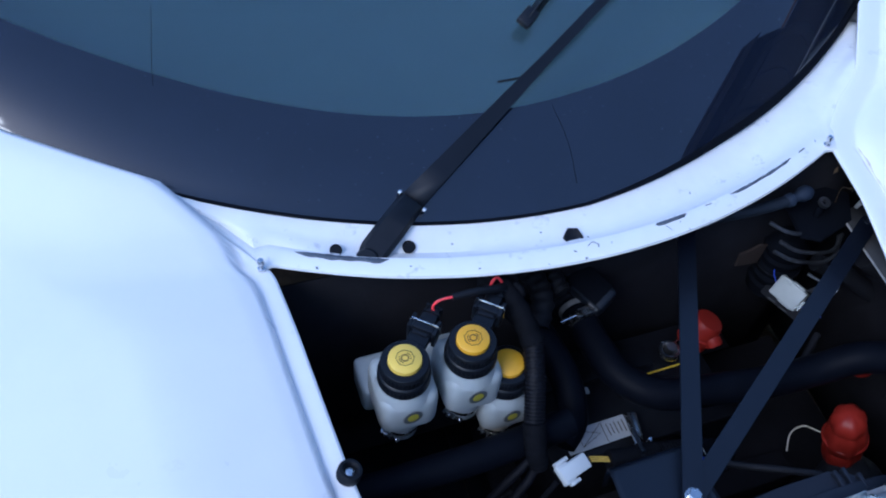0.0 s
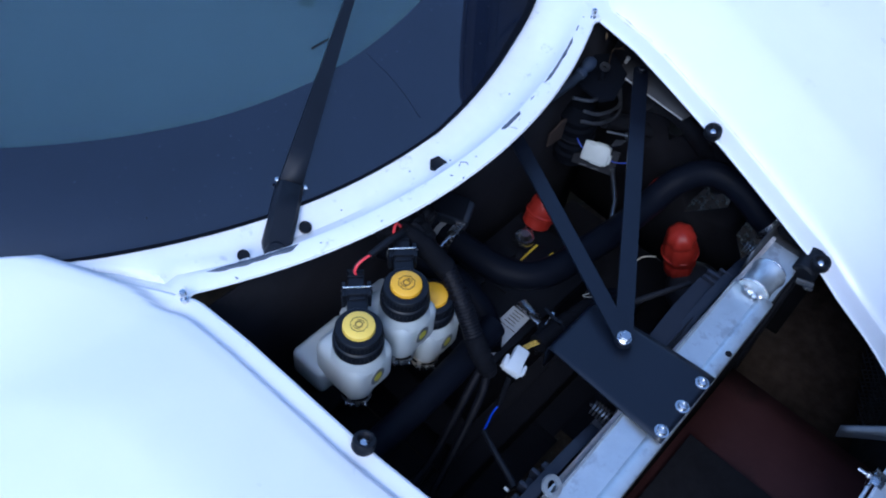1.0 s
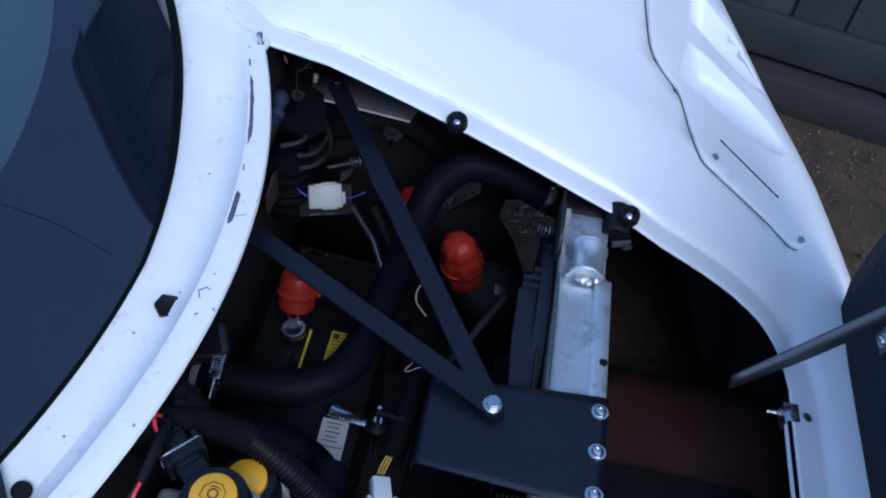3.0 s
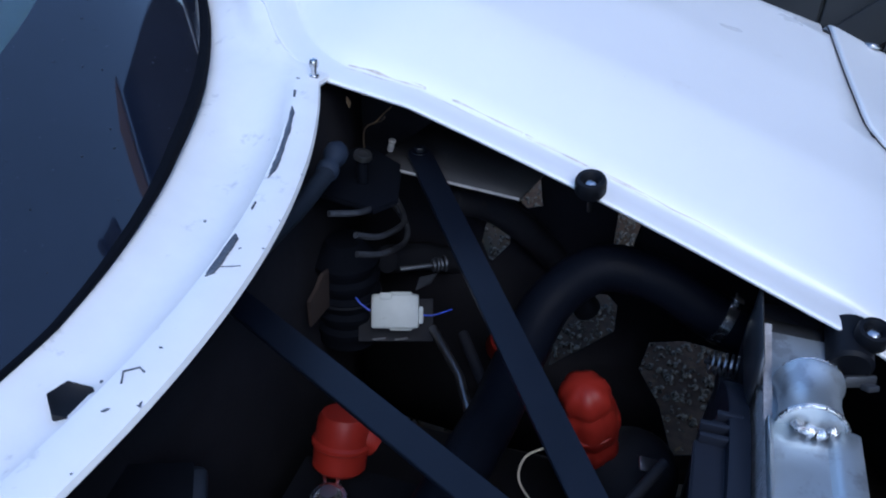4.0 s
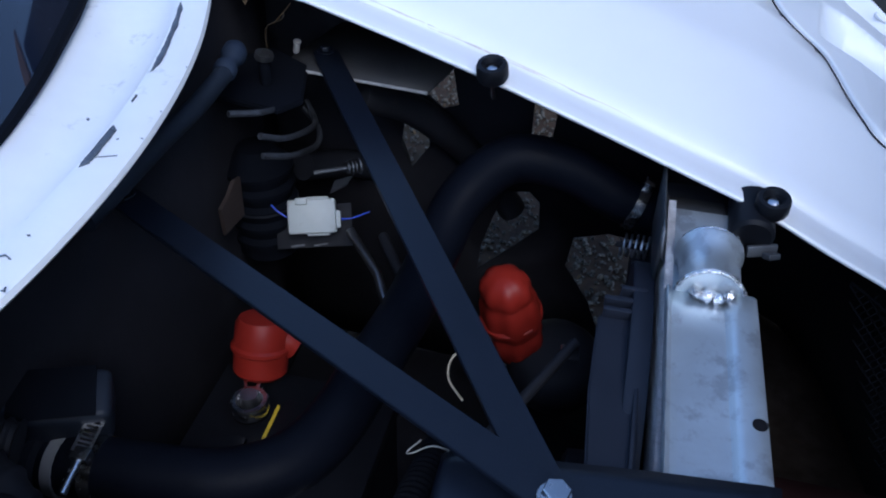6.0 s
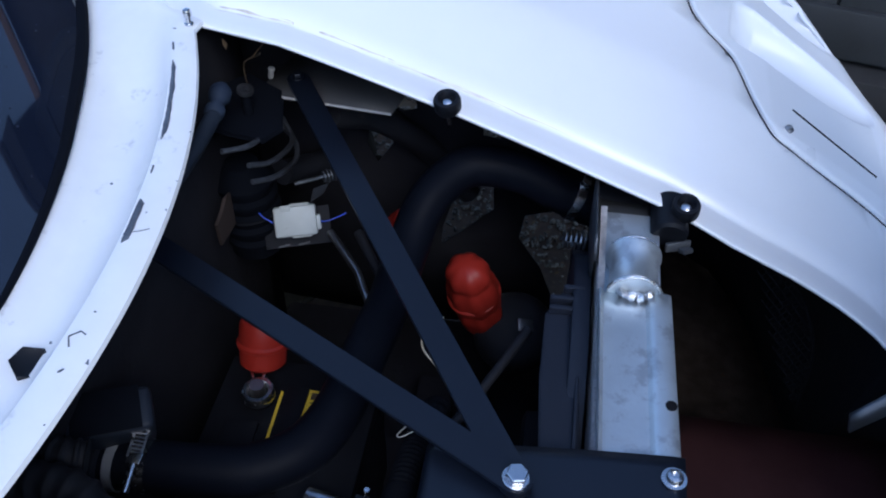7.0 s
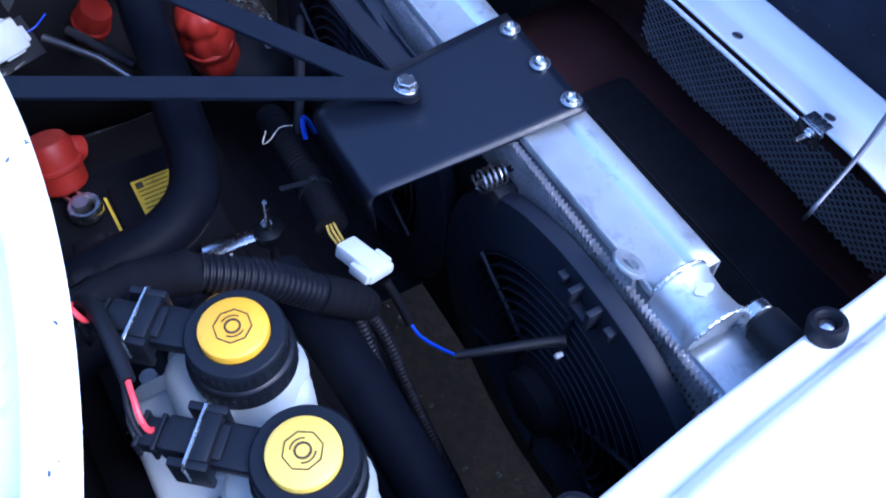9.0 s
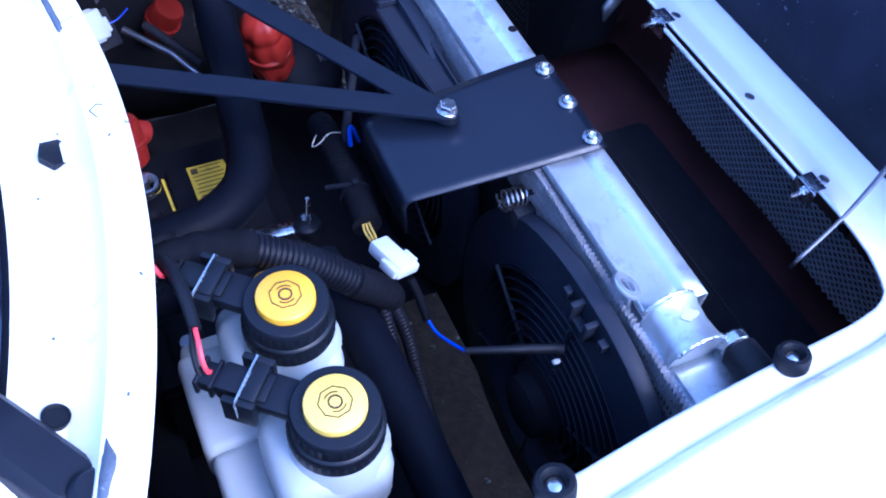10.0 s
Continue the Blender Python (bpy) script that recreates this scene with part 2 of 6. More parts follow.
def join(*bms):
    out = bmesh.new()
    for b in bms:
        me = bpy.data.meshes.new("tmp")
        b.to_mesh(me)
        b.free()
        out.from_mesh(me)
        bpy.data.meshes.remove(me)
    return out


def moved(bm, m):
    bmesh.ops.transform(bm, matrix=m, verts=bm.verts)
    return bm


def box(sx, sy, sz, m=None, bevel=0.0, seg=2):
    bm = bmesh.new()
    bmesh.ops.create_cube(bm, size=1.0)
    bmesh.ops.scale(bm, vec=(sx, sy, sz), verts=bm.verts)
    if bevel:
        bmesh.ops.bevel(bm, geom=bm.edges[:], offset=bevel, segments=seg, profile=0.5, affect="EDGES")
    return moved(bm, m) if m is not None else bm


def lathe(profile, m=None, seg=28):
    """Revolves (radius, height) pairs round z."""
    bm = bmesh.new()
    rings = []
    for r, z in profile:
        if r < 1e-6:
            rings.append([bm.verts.new((0, 0, z))])
        else:
            rings.append([bm.verts.new((r * math.cos(2 * math.pi * i / seg), r * math.sin(2 * math.pi * i / seg), z)) for i in range(seg)])
    for a, b in zip(rings, rings[1:]):
        for i in range(seg):
            j = (i + 1) % seg
            if len(a) == 1 and len(b) > 1:
                bm.faces.new((a[0], b[i], b[j]))
            elif len(b) == 1 and len(a) > 1:
                bm.faces.new((a[i], a[j], b[0]))
            elif len(a) > 1:
                bm.faces.new((a[i], a[j], b[j], b[i]))
    return moved(bm, m) if m is not None else bm


def cyl(r, h, m=None, seg=24, bevel=0.0):
    """A capped cylinder from z=0 to z=h."""
    e = min(bevel, r * 0.5, h * 0.45)
    prof = [(0, 0), (r - e, 0), (r, e), (r, h - e), (r - e, h), (0, h)] if e else [(0, 0), (r, 0), (r, h), (0, h)]
    return lathe(prof, m, seg)


def smooth(points, n=8):
    """A Catmull-Rom line through points."""
    p = [Vector(q) for q in points]
    p = [p[0] * 2 - p[1]] + p + [p[-1] * 2 - p[-2]]
    out = []
    for a, b, c, d in zip(p, p[1:], p[2:], p[3:]):
        for i in range(n):
            t = i / n
            out.append(0.5 * (2 * b + (c - a) * t + (2 * a - 5 * b + 4 * c - d) * t * t + (3 * b - a - 3 * c + d) * t ** 3))
    out.append(p[-2])
    return out


def tube(points, r, seg=12, closed=False, radius=None, flat=1.0, up=None):
    """Sweeps a round (or flattened) section along points. radius(i, n) gives a varying radius."""
    pts = [Vector(q) for q in points]
    n = len(pts)
    bm = bmesh.new()
    rings, ref = [], Vector(up) if up else None
    for i, q in enumerate(pts):
        a = pts[(i - 1) % n] if closed or i else pts[0]
        b = pts[(i + 1) % n] if closed or i < n - 1 else pts[-1]
        t = (b - a).normalized()
        if ref is None:
            ref = t.orthogonal()
        if not up:
            ref = (ref - t * ref.dot(t)).normalized()
            side = ref
        else:
            side = (ref - t * ref.dot(t)).normalized()
        other = t.cross(side)
        rr = radius(i, n) if radius else r
        rings.append([bm.verts.new(q + (side * flat * math.cos(2 * math.pi * k / seg) + other * math.sin(2 * math.pi * k / seg)) * rr) for k in range(seg)])
    pairs = list(zip(rings, rings[1:])) + ([(rings[-1], rings[0])] if closed else [])
    for a, b in pairs:
        for k in range(seg):
            bm.faces.new((a[k], a[(k + 1) % seg], b[(k + 1) % seg], b[k]))
    if not closed:
        bm.faces.new(rings[0][::-1])
        bm.faces.new(rings[-1])
    return bm


def slab(outline, thick, m=None, bevel=0.0):
    """Extrudes a plan outline from z=0 up by thick."""
    bm = bmesh.new()
    low = [bm.verts.new((x, y, 0)) for x, y in outline]
    f = bm.faces.new(low)
    r = bmesh.ops.extrude_face_region(bm, geom=[f])
    bmesh.ops.translate(bm, vec=(0, 0, thick), verts=[v for v in r["geom"] if isinstance(v, bmesh.types.BMVert)])
    if bevel:
        bmesh.ops.bevel(bm, geom=[e for e in bm.edges if abs(e.verts[0].co.z - e.verts[1].co.z) < 1e-6], offset=bevel, segments=2, affect="EDGES")
    return moved(bm, m) if m is not None else bm


def sheet(rows):
    """A sheet of quads through rows of points."""
    bm = bmesh.new()
    vs = [[bm.verts.new(q) for q in row] for row in rows]
    for a, b in zip(vs, vs[1:]):
        for i in range(len(a) - 1):
            bm.faces.new((a[i], a[i + 1], b[i + 1], b[i]))
    return bm


def frame_m(at, z, x=None):
    """A pose at a place with its z along a way (and x near another)."""
    z = Vector(z).normalized()
    x = Vector(x) if x is not None else z.orthogonal()
    x = (x - z * x.dot(z)).normalized()
    y = z.cross(x)
    m = Matrix((x, y, z)).transposed().to_4x4()
    m.translation = Vector(at)
    return m


def lin(v, xs, ys):
    return float(np.interp(v, xs, ys))


def hexbolt(at, up, size=0.0065, h=0.006, washer=0.009):
    m = frame_m(at, up)
    return join(cyl(washer, 0.0015, m, 24, 0.0005), moved(cyl(size, h, None, 6, 0.0008), m @ pose(0, 0, 0.0015)))


def domebolt(at, up, r=0.0068, washer=0.0095):
    m = frame_m(at, up)
    return join(lathe([(0, 0.0), (washer, 0.0), (washer, 0.0015), (r, 0.0016), (r, 0.003), (r * 0.8, 0.0055), (r * 0.45, 0.0062), (r * 0.42, 0.004), (0, 0.004)], m, 20))

# ---------------------------------------------------------------- ground and the old doors beyond the car
def ground():
    bm = bmesh.new()
    bmesh.ops.create_grid(bm, x_segments=60, y_segments=60, size=30)
    for v in bm.verts:
        v.co.z = 0.012 * noise.noise(v.co * 0.9) if abs(v.co.x) < 6 else 0
    ob = part("ground", bm, M_GROUND)
    tagged(ob, "mossy gravel ground with loose stones and leaf litter", "ground", kind="structure")
    rnd = random.Random(5)
    unit = bmesh.new()
    bmesh.ops.create_icosphere(unit, subdivisions=1, radius=1.0)
    base = np.array([v.co[:] for v in unit.verts])
    tri = [[v.index for v in f.verts] for f in unit.faces]
    unit.free()
    verts, faces = [], []
    for i in range(9500):
        x, y = rnd.uniform(0.7, 2.0), rnd.uniform(-1.5, 1.1)
        if rnd.random() < 0.15:
            x, y = rnd.uniform(-0.4, 1.0), rnd.uniform(-0.6, 0.6)
        s = rnd.uniform(0.0018, 0.0055) * (2.2 if rnd.random() < 0.05 else 1)
        if i > 6500:
            x, y = rnd.uniform(1.0, 2.0), rnd.uniform(-0.1, 0.8)
            s = rnd.uniform(0.004, 0.009)
        turn = np.array(Euler((rnd.uniform(0, 6), rnd.uniform(0, 6), rnd.uniform(0, 6))).to_matrix())
        k = len(verts)
        verts += ((base * (s, s * rnd.uniform(0.6, 1), s * rnd.uniform(0.4, 0.8))) @ turn.T + (x, y, s * 0.3 + 0.002)).tolist()
        faces += [[k + a for a in f] for f in tri]
    me = bpy.data.meshes.new("gravel")
    me.from_pydata(verts, [], faces)
    bm = bmesh.new()
    bm.from_mesh(me)
    bpy.data.meshes.remove(me)
    litter = bmesh.new()
    for i in range(900):
        x, y = rnd.uniform(0.9, 2.0), rnd.uniform(-1.6, 0.9)
        s = rnd.uniform(0.003, 0.010)
        q = pose(x, y, 0.010, rnd.uniform(-25, 25), rnd.uniform(-25, 25), rnd.uniform(0, 360))
        litter.faces.new([litter.verts.new(q @ Vector(p)) for p in ((-s, 0, 0), (-0.3 * s, 0.4 * s, 0.1 * s), (s, 0.1 * s, 0), (0.1 * s, -0.45 * s, 0.15 * s))])
    tagged(part("leaf_litter", litter, M_LEAF), "scraps of brown dead leaf on the ground", "leaf litter", kind="stuff")
    tagged(part("loose_gravel", bm, M_STONE, angle=20), "small pale stones scattered on the ground", "gravel", kind="stuff")


def garage():
    """Boarded timber garage past the far wing: doors with a sill, ledges and braces, and a flat overhanging roof."""
    a, b = Vector((1.996, 0.465, 0)), Vector((1.12, -3.05, 0))
    along = (b - a).normalized()
    away = along.cross(Vector((0, 0, 1))).normalized()
    if away.x < 0:
        away = -away
    length = (b - a).length
    m = Matrix((along, away, Vector((0, 0, 1)))).transposed().to_4x4()
    m.translation = a
    d = thing("timber_garage", a, "weathered dark grey boarded garage with doors, braces and flat roof", "garage", kind="structure")
    part("sill", box(length, 0.10, 0.11, m @ pose(length / 2, 0.0, 0.055), 0.01), M_PLINTH, d)
    n = int(length / 0.148)
    for i in range(n):
        part("board", box(0.144, 0.022, 2.32, m @ pose(0.074 + i * 0.148, 0.055, 1.26), 0.004, 1), M_WOOD, d)
    for z in (0.19, 1.15, 2.25):
        part("ledge", box(length, 0.028, 0.13, m @ pose(length / 2, 0.028, z), 0.006), M_WOOD, d)
    for i in range(4):
        x0 = 0.36 + i * 1.05
        part("stile", box(0.10, 0.03, 2.2, m @ pose(x0, 0.020, 1.20), 0.006), M_WOOD, d)
        part("brace", box(0.09, 0.026, 1.36, m @ pose(x0 + 0.52, 0.026, 0.72, 0, 44, 0), 0.005), M_WOOD, d)
    part("end_wall", box(0.05, 2.4, 2.40, m @ pose(0.0, 1.22, 1.20), 0.01), M_WOOD, d)
    part("soffit", box(length + 0.06, 0.30, 0.02, m @ pose(length / 2 - 0.03, -0.06, 2.415)), M_WOOD, d)
    part("fascia", box(length + 0.10, 0.025, 0.17, m @ pose(length / 2 - 0.05, -0.215, 2.48), 0.004), M_PLINTH, d)
    part("roof", box(length + 0.10, 2.7, 0.05, m @ pose(length / 2 - 0.05, 1.1, 2.545), 0.01), M_PLINTH, d, "dark felt roof")
    return d


def far_roof():
    r = thing("tiled_roof", (5.2, -0.9, 0), "brown tiled roof of a house beyond the garage", "house", kind="structure")
    part("wall", box(2.0, 2.2, 4.4, pose(6.0, 0.1, 2.2), 0.02), M_PLINTH, r)
    for k in range(9):
        part("tile_course", box(0.30, 2.4, 0.04, pose(4.9 + 0.25 * k, 0.1, 4.40 + 0.22 * k, 0, -42, 0), 0.008), M_ROOF, r)
    return r


ground()
garage()
far_roof()

# ---------------------------------------------------------------- body of the car
X0 = 0.018
WS_X = 0.04


def ws_y(x):
    return 0.499 + (0.62 if x > 0.02 else 0.45) * (x - 0.02) ** 2


def ws_z(x):
    """Height of the glass's lower edge."""
    return 0.835 + (0.036 if x > WS_X else 0.21) * (x - WS_X) ** 2


def ws_edge(x):
    """How far behind the nominal line the white panel stops."""
    return lin(x, [0.05, 0.27], [-0.0065, 0.0035])


def glass_rise(u):
    """Height of the raked glass over its lower edge, u metres behind it."""
    return 0.40 * u - 0.25 * u * u if u < 0.4 else 0.12 + 0.20 * (u - 0.4)


def glass_wrap(x, u):
    """The glass bows upwards towards its sides above the level lower edge."""
    return (0.264 if x > WS_X else 0.09) * (x - WS_X) ** 2 * (1 - math.exp(-max(0.0, u) / 0.07))


LEFT = [(0.20, -0.252), (0.235, -0.247), (0.268, -0.234), (0.292, -0.213), (0.308, -0.185), (0.322, -0.143), (0.334, -0.066), (0.352, 0.000), (0.364, 0.06),
        (0.378, 0.125), (0.390, 0.19), (0.398, 0.236), (0.409, 0.30), (0.422, 0.388), (0.430, 0.485), (0.447, 0.52), (0.485, 0.56), (0.54, 0.60)]
RIGHT = [(-0.17, -0.252), (-0.215, -0.247), (-0.25, -0.232), (-0.272, -0.215), (-0.285, -0.19), (-0.298, -0.131), (-0.312, -0.039), (-0.331, 0.108),
         (-0.352, 0.23), (-0.362, 0.331), (-0.370, 0.416), (-0.378, 0.482), (-0.412, 0.525), (-0.45, 0.57), (-0.485, 0.61)]
LEFT += [(x, ws_y(x)) for x in (0.62, 0.74, 0.86, 1.0, 1.1)]
RIGHT += [(x, ws_y(x)) for x in (-0.55, -0.65, -0.8, -0.95, -1.05)]
EDGE = np.array([(x, y) for x, y in RIGHT[::-1]] + [(x, y) for x, y in LEFT])
SEG_A, SEG_B = EDGE[:-1], EDGE[1:]


SEGS = [(ax, ay, bx - ax, by - ay, (bx - ax) ** 2 + (by - ay) ** 2) for (ax, ay), (bx, by) in zip(SEG_A.tolist(), SEG_B.tolist())]


def edge_gap(x, y):
    best = 9.0
    for ax, ay, dx, dy, n in SEGS:
        px, py = x - ax, y - ay
        t = (px * dx + py * dy) / n
        t = 0.0 if t < 0 else 1.0 if t > 1 else t
        px -= dx * t
        py -= dy * t
        d = px * px + py * py
        if d < best:
            best = d
    return math.sqrt(best)


BASE_Y = [-0.45, -0.34, -0.26, -0.02, 0.227, 0.40, 0.485, 0.54, 0.60, 0.70, 0.80, 0.90]
BASE_Z = [0.585, 0.622, 0.636, 0.730, 0.795, 0.835, 0.845, 0.862, 0.900, 0.945, 0.980, 1.010]
RISE_D = [0.0, 0.010, 0.037, 0.041, 0.050, 0.10, 0.17, 0.35, 0.7]
RISE_Z = [0.0, 0.0014, 0.001, 0.006, 0.0125, 0.030, 0.050, 0.062, 0.062]
RISE_D2 = [0.0, 0.008, 0.0245, 0.0265, 0.031, 0.050, 0.10, 0.17, 0.35, 0.7]
RISE_Z2 = [0.0, 0.001, 0.001, 0.008, 0.014, 0.021, 0.034, 0.050, 0.062, 0.062]


def front_y(x):
    return -0.47 + 0.23 * (x - X0) ** 2


def body_z(x, y):
    d = edge_gap(x, y)
    z = lin(y, BASE_Y, BASE_Z)
    if y > 0.485:
        z = 0.845 + (z - 0.845) * math.exp(-(d / 0.16) ** 2) * (0.5 if x > 0 else 1.0)
    if x < 0:
        d += lin(y, [0.49, 0.535], [0.0, 0.022])
    rise = lin(d, RISE_D, RISE_Z) if x > 0.1 or y < -0.2 else lin(d, RISE_D2, RISE_Z2)
    z += rise * lin(y, [-0.28, -0.12], [0.68, 1.0])
    e = min(y - front_y(x), 1.06 - abs(x - X0))
    return z - 0.11 * max(0.0, 1 - e / 0.13) ** 2


COVER = [(1.02, -0.006), (0.975, -0.010), (0.874, -0.015), (0.757, -0.022), (0.674, -0.031), (0.639, -0.047), (0.604, -0.077), (0.576, -0.088), (0.527, -0.101), (0.491, -0.118), (0.479, -0.144), (0.464, -0.187), (0.447, -0.229), (0.428, -0.262),
         (0.425, -0.275), (0.432, -0.286), (0.445, -0.288), (0.514, -0.288), (0.583, -0.285), (0.68, -0.272), (0.78, -0.235), (0.87, -0.18), (0.95, -0.115), (1.01, -0.06), (1.03, -0.025)]


def inside(x, y, poly):
    hit = False
    for (x1, y1), (x2, y2) in zip(poly, poly[1:] + poly[:1]):
        if (y1 > y) != (y2 > y) and x < (x2 - x1) * (y - y1) / (y2 - y1) + x1:
            hit = not hit
    return hit


def poly_gap(x, y, poly):
    best = 9
    for (x1, y1), (x2, y2) in zip(poly, poly[1:] + poly[:1]):
        dx, dy = x2 - x1, y2 - y1
        t = min(1, max(0, ((x - x1) * dx + (y - y1) * dy) / (dx * dx + dy * dy)))
        best = min(best, math.hypot(x1 + dx * t - x, y1 + dy * t - y))
    return best


NEAR = [0, 0.004, 0.010, 0.018, 0.0245, 0.0255, 0.027, 0.029, 0.031, 0.034, 0.0365, 0.0385, 0.041, 0.044, 0.048, 0.055, 0.062, 0.075, 0.09, 0.11, 0.14, 0.17]


def wing(side, line):
    """Wing panel from the hatch edge outward to the flank, with the wheel opening below."""
    ys = [-0.252, -0.249, -0.244, -0.237, -0.228, -0.216, -0.20, -0.18, -0.155, -0.13, -0.10, -0.07, -0.035, 0.0, 0.04, 0.08, 0.12, 0.16, 0.20, 0.24, 0.28, 0.32, 0.36,
          0.40, 0.43, 0.46, 0.475, 0.485, 0.495, 0.505, 0.5125, 0.52, 0.5275, 0.535, 0.545, 0.56, 0.5725, 0.585, 0.5975, 0.61, 0.625, 0.64, 0.68, 0.72, 0.78, 0.84, 0.90]
    lx, ly = [p[0] for p in line], [p[1] for p in line]
    rows = []
    for y in ys:
        xin = lin(y, ly, lx)
        half = min(1.06, math.sqrt(max(0.0, (y + 0.47) / 0.23)))
        xout = X0 + side * half
        if abs(xin - X0) > half - 0.02:
            xin = xout - side * 0.02
        w = abs(xout - xin)
        k = min(1.0, w / 0.30)
        off = [o * k for o in NEAR]
        off += [off[-1] + (w - off[-1]) * i / 30 for i in range(1, 31)]
        row = [(xin + side * o, y, body_z(xin + side * o, y)) for o in off]
        ex, ey, ez = row[-1]
        arch = lin(y, [-0.25, 0.0, 0.1, 0.4, 0.72, 0.9], [0.38, 0.45, 0.53, 0.62, 0.66, 0.62]) if side > 0 else lin(y, [-0.25, 0.38, 0.44, 0.56, 0.72, 0.88, 1.0], [0.12, 0.12, 0.40, 0.58, 0.64, 0.58, 0.4])
        row += [(ex + side * 0.012, ey, ez - 0.04), (ex + side * 0.02, ey, max(arch, ez - 0.12)), (ex + side * 0.015, ey, arch - 0.001)]
        rows.append(row)
    return sheet(rows)


def clamshell():
    """Both wings and the nose panel as one moulding."""
    sides = [wing(1, LEFT), wing(-1, RIGHT)]
    half0 = math.sqrt((0.47 - 0.252) / 0.23)
    xs = []
    for bm in sides:
        xs += [v.co.x for v in bm.verts if abs(v.co.y + 0.252) < 1e-6 and v.co.z > 0.5 and abs(v.co.x - X0) <= half0 + 1e-5]
    lo, hi = max(x for x in xs if x < X0), min(x for x in xs if x > X0)
    xs = sorted(set(round(x, 6) for x in xs)) 
    mid = [lo + (hi - lo) * k / 16 for k in range(1, 16)]
    xs = sorted(xs + mid)
    rows = []
    for o in (0, 0.004, 0.010, 0.018, 0.026, 0.032, 0.038, 0.045, 0.052, 0.065, 0.085, 0.11, 0.135):
        y = -0.252 - o
        half = math.sqrt(max(0.0004, (y + 0.47) / 0.23))
        row = [X0 + (x - X0) * half / half0 for x in xs]
        rows.append([(x, y, body_z(x, y)) for x in row])
    rows.append([(x, y - 0.03, z - 0.06) for x, y, z in rows[-1]])
    out = join(sides[0], sides[1], sheet(rows))
    bmesh.ops.remove_doubles(out, verts=out.verts, dist=0.00005)
    return out


CAR_AT = (X0, 0.3, 0)
car = thing("sports_car", CAR_AT, "white fibreglass sports car with its front hatch open", "car")
shell = clamshell()
cut = [f for f in shell.faces if inside(f.calc_center_median().x, f.calc_center_median().y, COVER) and poly_gap(f.calc_center_median().x, f.calc_center_median().y, COVER) > 0.005]
bmesh.ops.delete(shell, geom=cut, context="FACES")
part("front_clamshell", shell, M_WHITE, car, "white gelcoat front moulding with both wings", solid=0.003, angle=60, upward=True)


PODS = [((0.672, -0.115), (0.618, -0.268), 0.051, 0.20), ((0.838, -0.127), (0.752, -0.245), 0.048, 0.60)]


def pod_depth(x, y):
    """Depth of the two scooped lamp pods: a flat rear facet that drops to a crisp edge, then a trough that runs out forwards."""
    deep = 0.0
    for (x0, y0), (x1, y1), r, skew in PODS:
        L = math.hypot(x1 - x0, y1 - y0)
        tx, ty = (x1 - x0) / L, (y1 - y0) / L
        a = (x - x0) * ty - (y - y0) * tx
        s = (x - x0) * tx + (y - y0) * ty - skew * a
        if s >= 0:
            q = s / L
            w = r * math.sqrt(max(0.0, 1 - q ** 2.2))
            if q < 1 and abs(a) < w:
                deep = max(deep, 0.043 * (1 - q) ** 0.75 * (1 - abs(a / w) ** 2.6))
        elif s > -0.034 and abs(a) < r:
            deep = max(deep, 0.043 * (1 + s / 0.034) * (1 - abs(a / r) ** 2.6))
    return deep


def lamp_cover():
    """Headlamp cover following the wing, proud of it, with scooped pods."""
    rim = smooth([(*p, 0) for p in COVER + COVER[:1]], 14)[:-1]
    c = Vector((0.60, -0.19, 0))
    bm = bmesh.new()
    rings = []
    for k in range(90):
        f = 1 - k / 90
        ring = []
        for q in rim:
            p = c.lerp(q, f)
            z = body_z(p.x, p.y)
            lift = (-0.004, 0.0015, 0.0042)[min(k, 2)] if k < 3 else 0.0045
            ring.append(bm.verts.new((p.x, p.y, z + lift - pod_depth(p.x, p.y))))
        rings.append(ring)
    n = len(rim)
    for a, b in zip(rings, rings[1:]):
        for i in range(n):
            bm.faces.new((a[i], a[(i + 1) % n], b[(i + 1) % n], b[i]))
    bm.faces.new(rings[-1])
    return bm


cover = part("headlamp_cover", lamp_cover(), M_WHITE, car, "white headlamp cover with two scooped pods", angle=70)
part("shadow_gap", tube([(q.x - 0.0026, q.y + 0.0015, body_z(q.x - 0.0026, q.y + 0.0015) + 0.0002) for q in smooth([(*p, 0) for p in COVER[:15]], 6)], 0.0010, 6), M_SEAL, cover)
for p in ((0.501, -0.137), (0.438, -0.278)):
    part("screw", domebolt((*p, body_z(*p) + 0.004), (0, 0.2, 1), 0.004, 0.0055), M_DSTEEL, cover)
part("lamp_stud", domebolt((0.955, -0.068, body_z(0.955, -0.068) + 0.003), (0.3, 0, 1), 0.010, 0.014), M_DSTEEL, cover)
part("slot", tube([(0.545 - 0.043 * i / 10, -0.147 - 0.099 * i / 10, body_z(0.545 - 0.043 * i / 10, -0.147 - 0.099 * i / 10) + 0.0035) for i in range(11)], 0.0022, 6), M_SEAL, cover)


def hatch_y(x):
    return 0.396 + 0.58 * (x - 0.03) ** 2


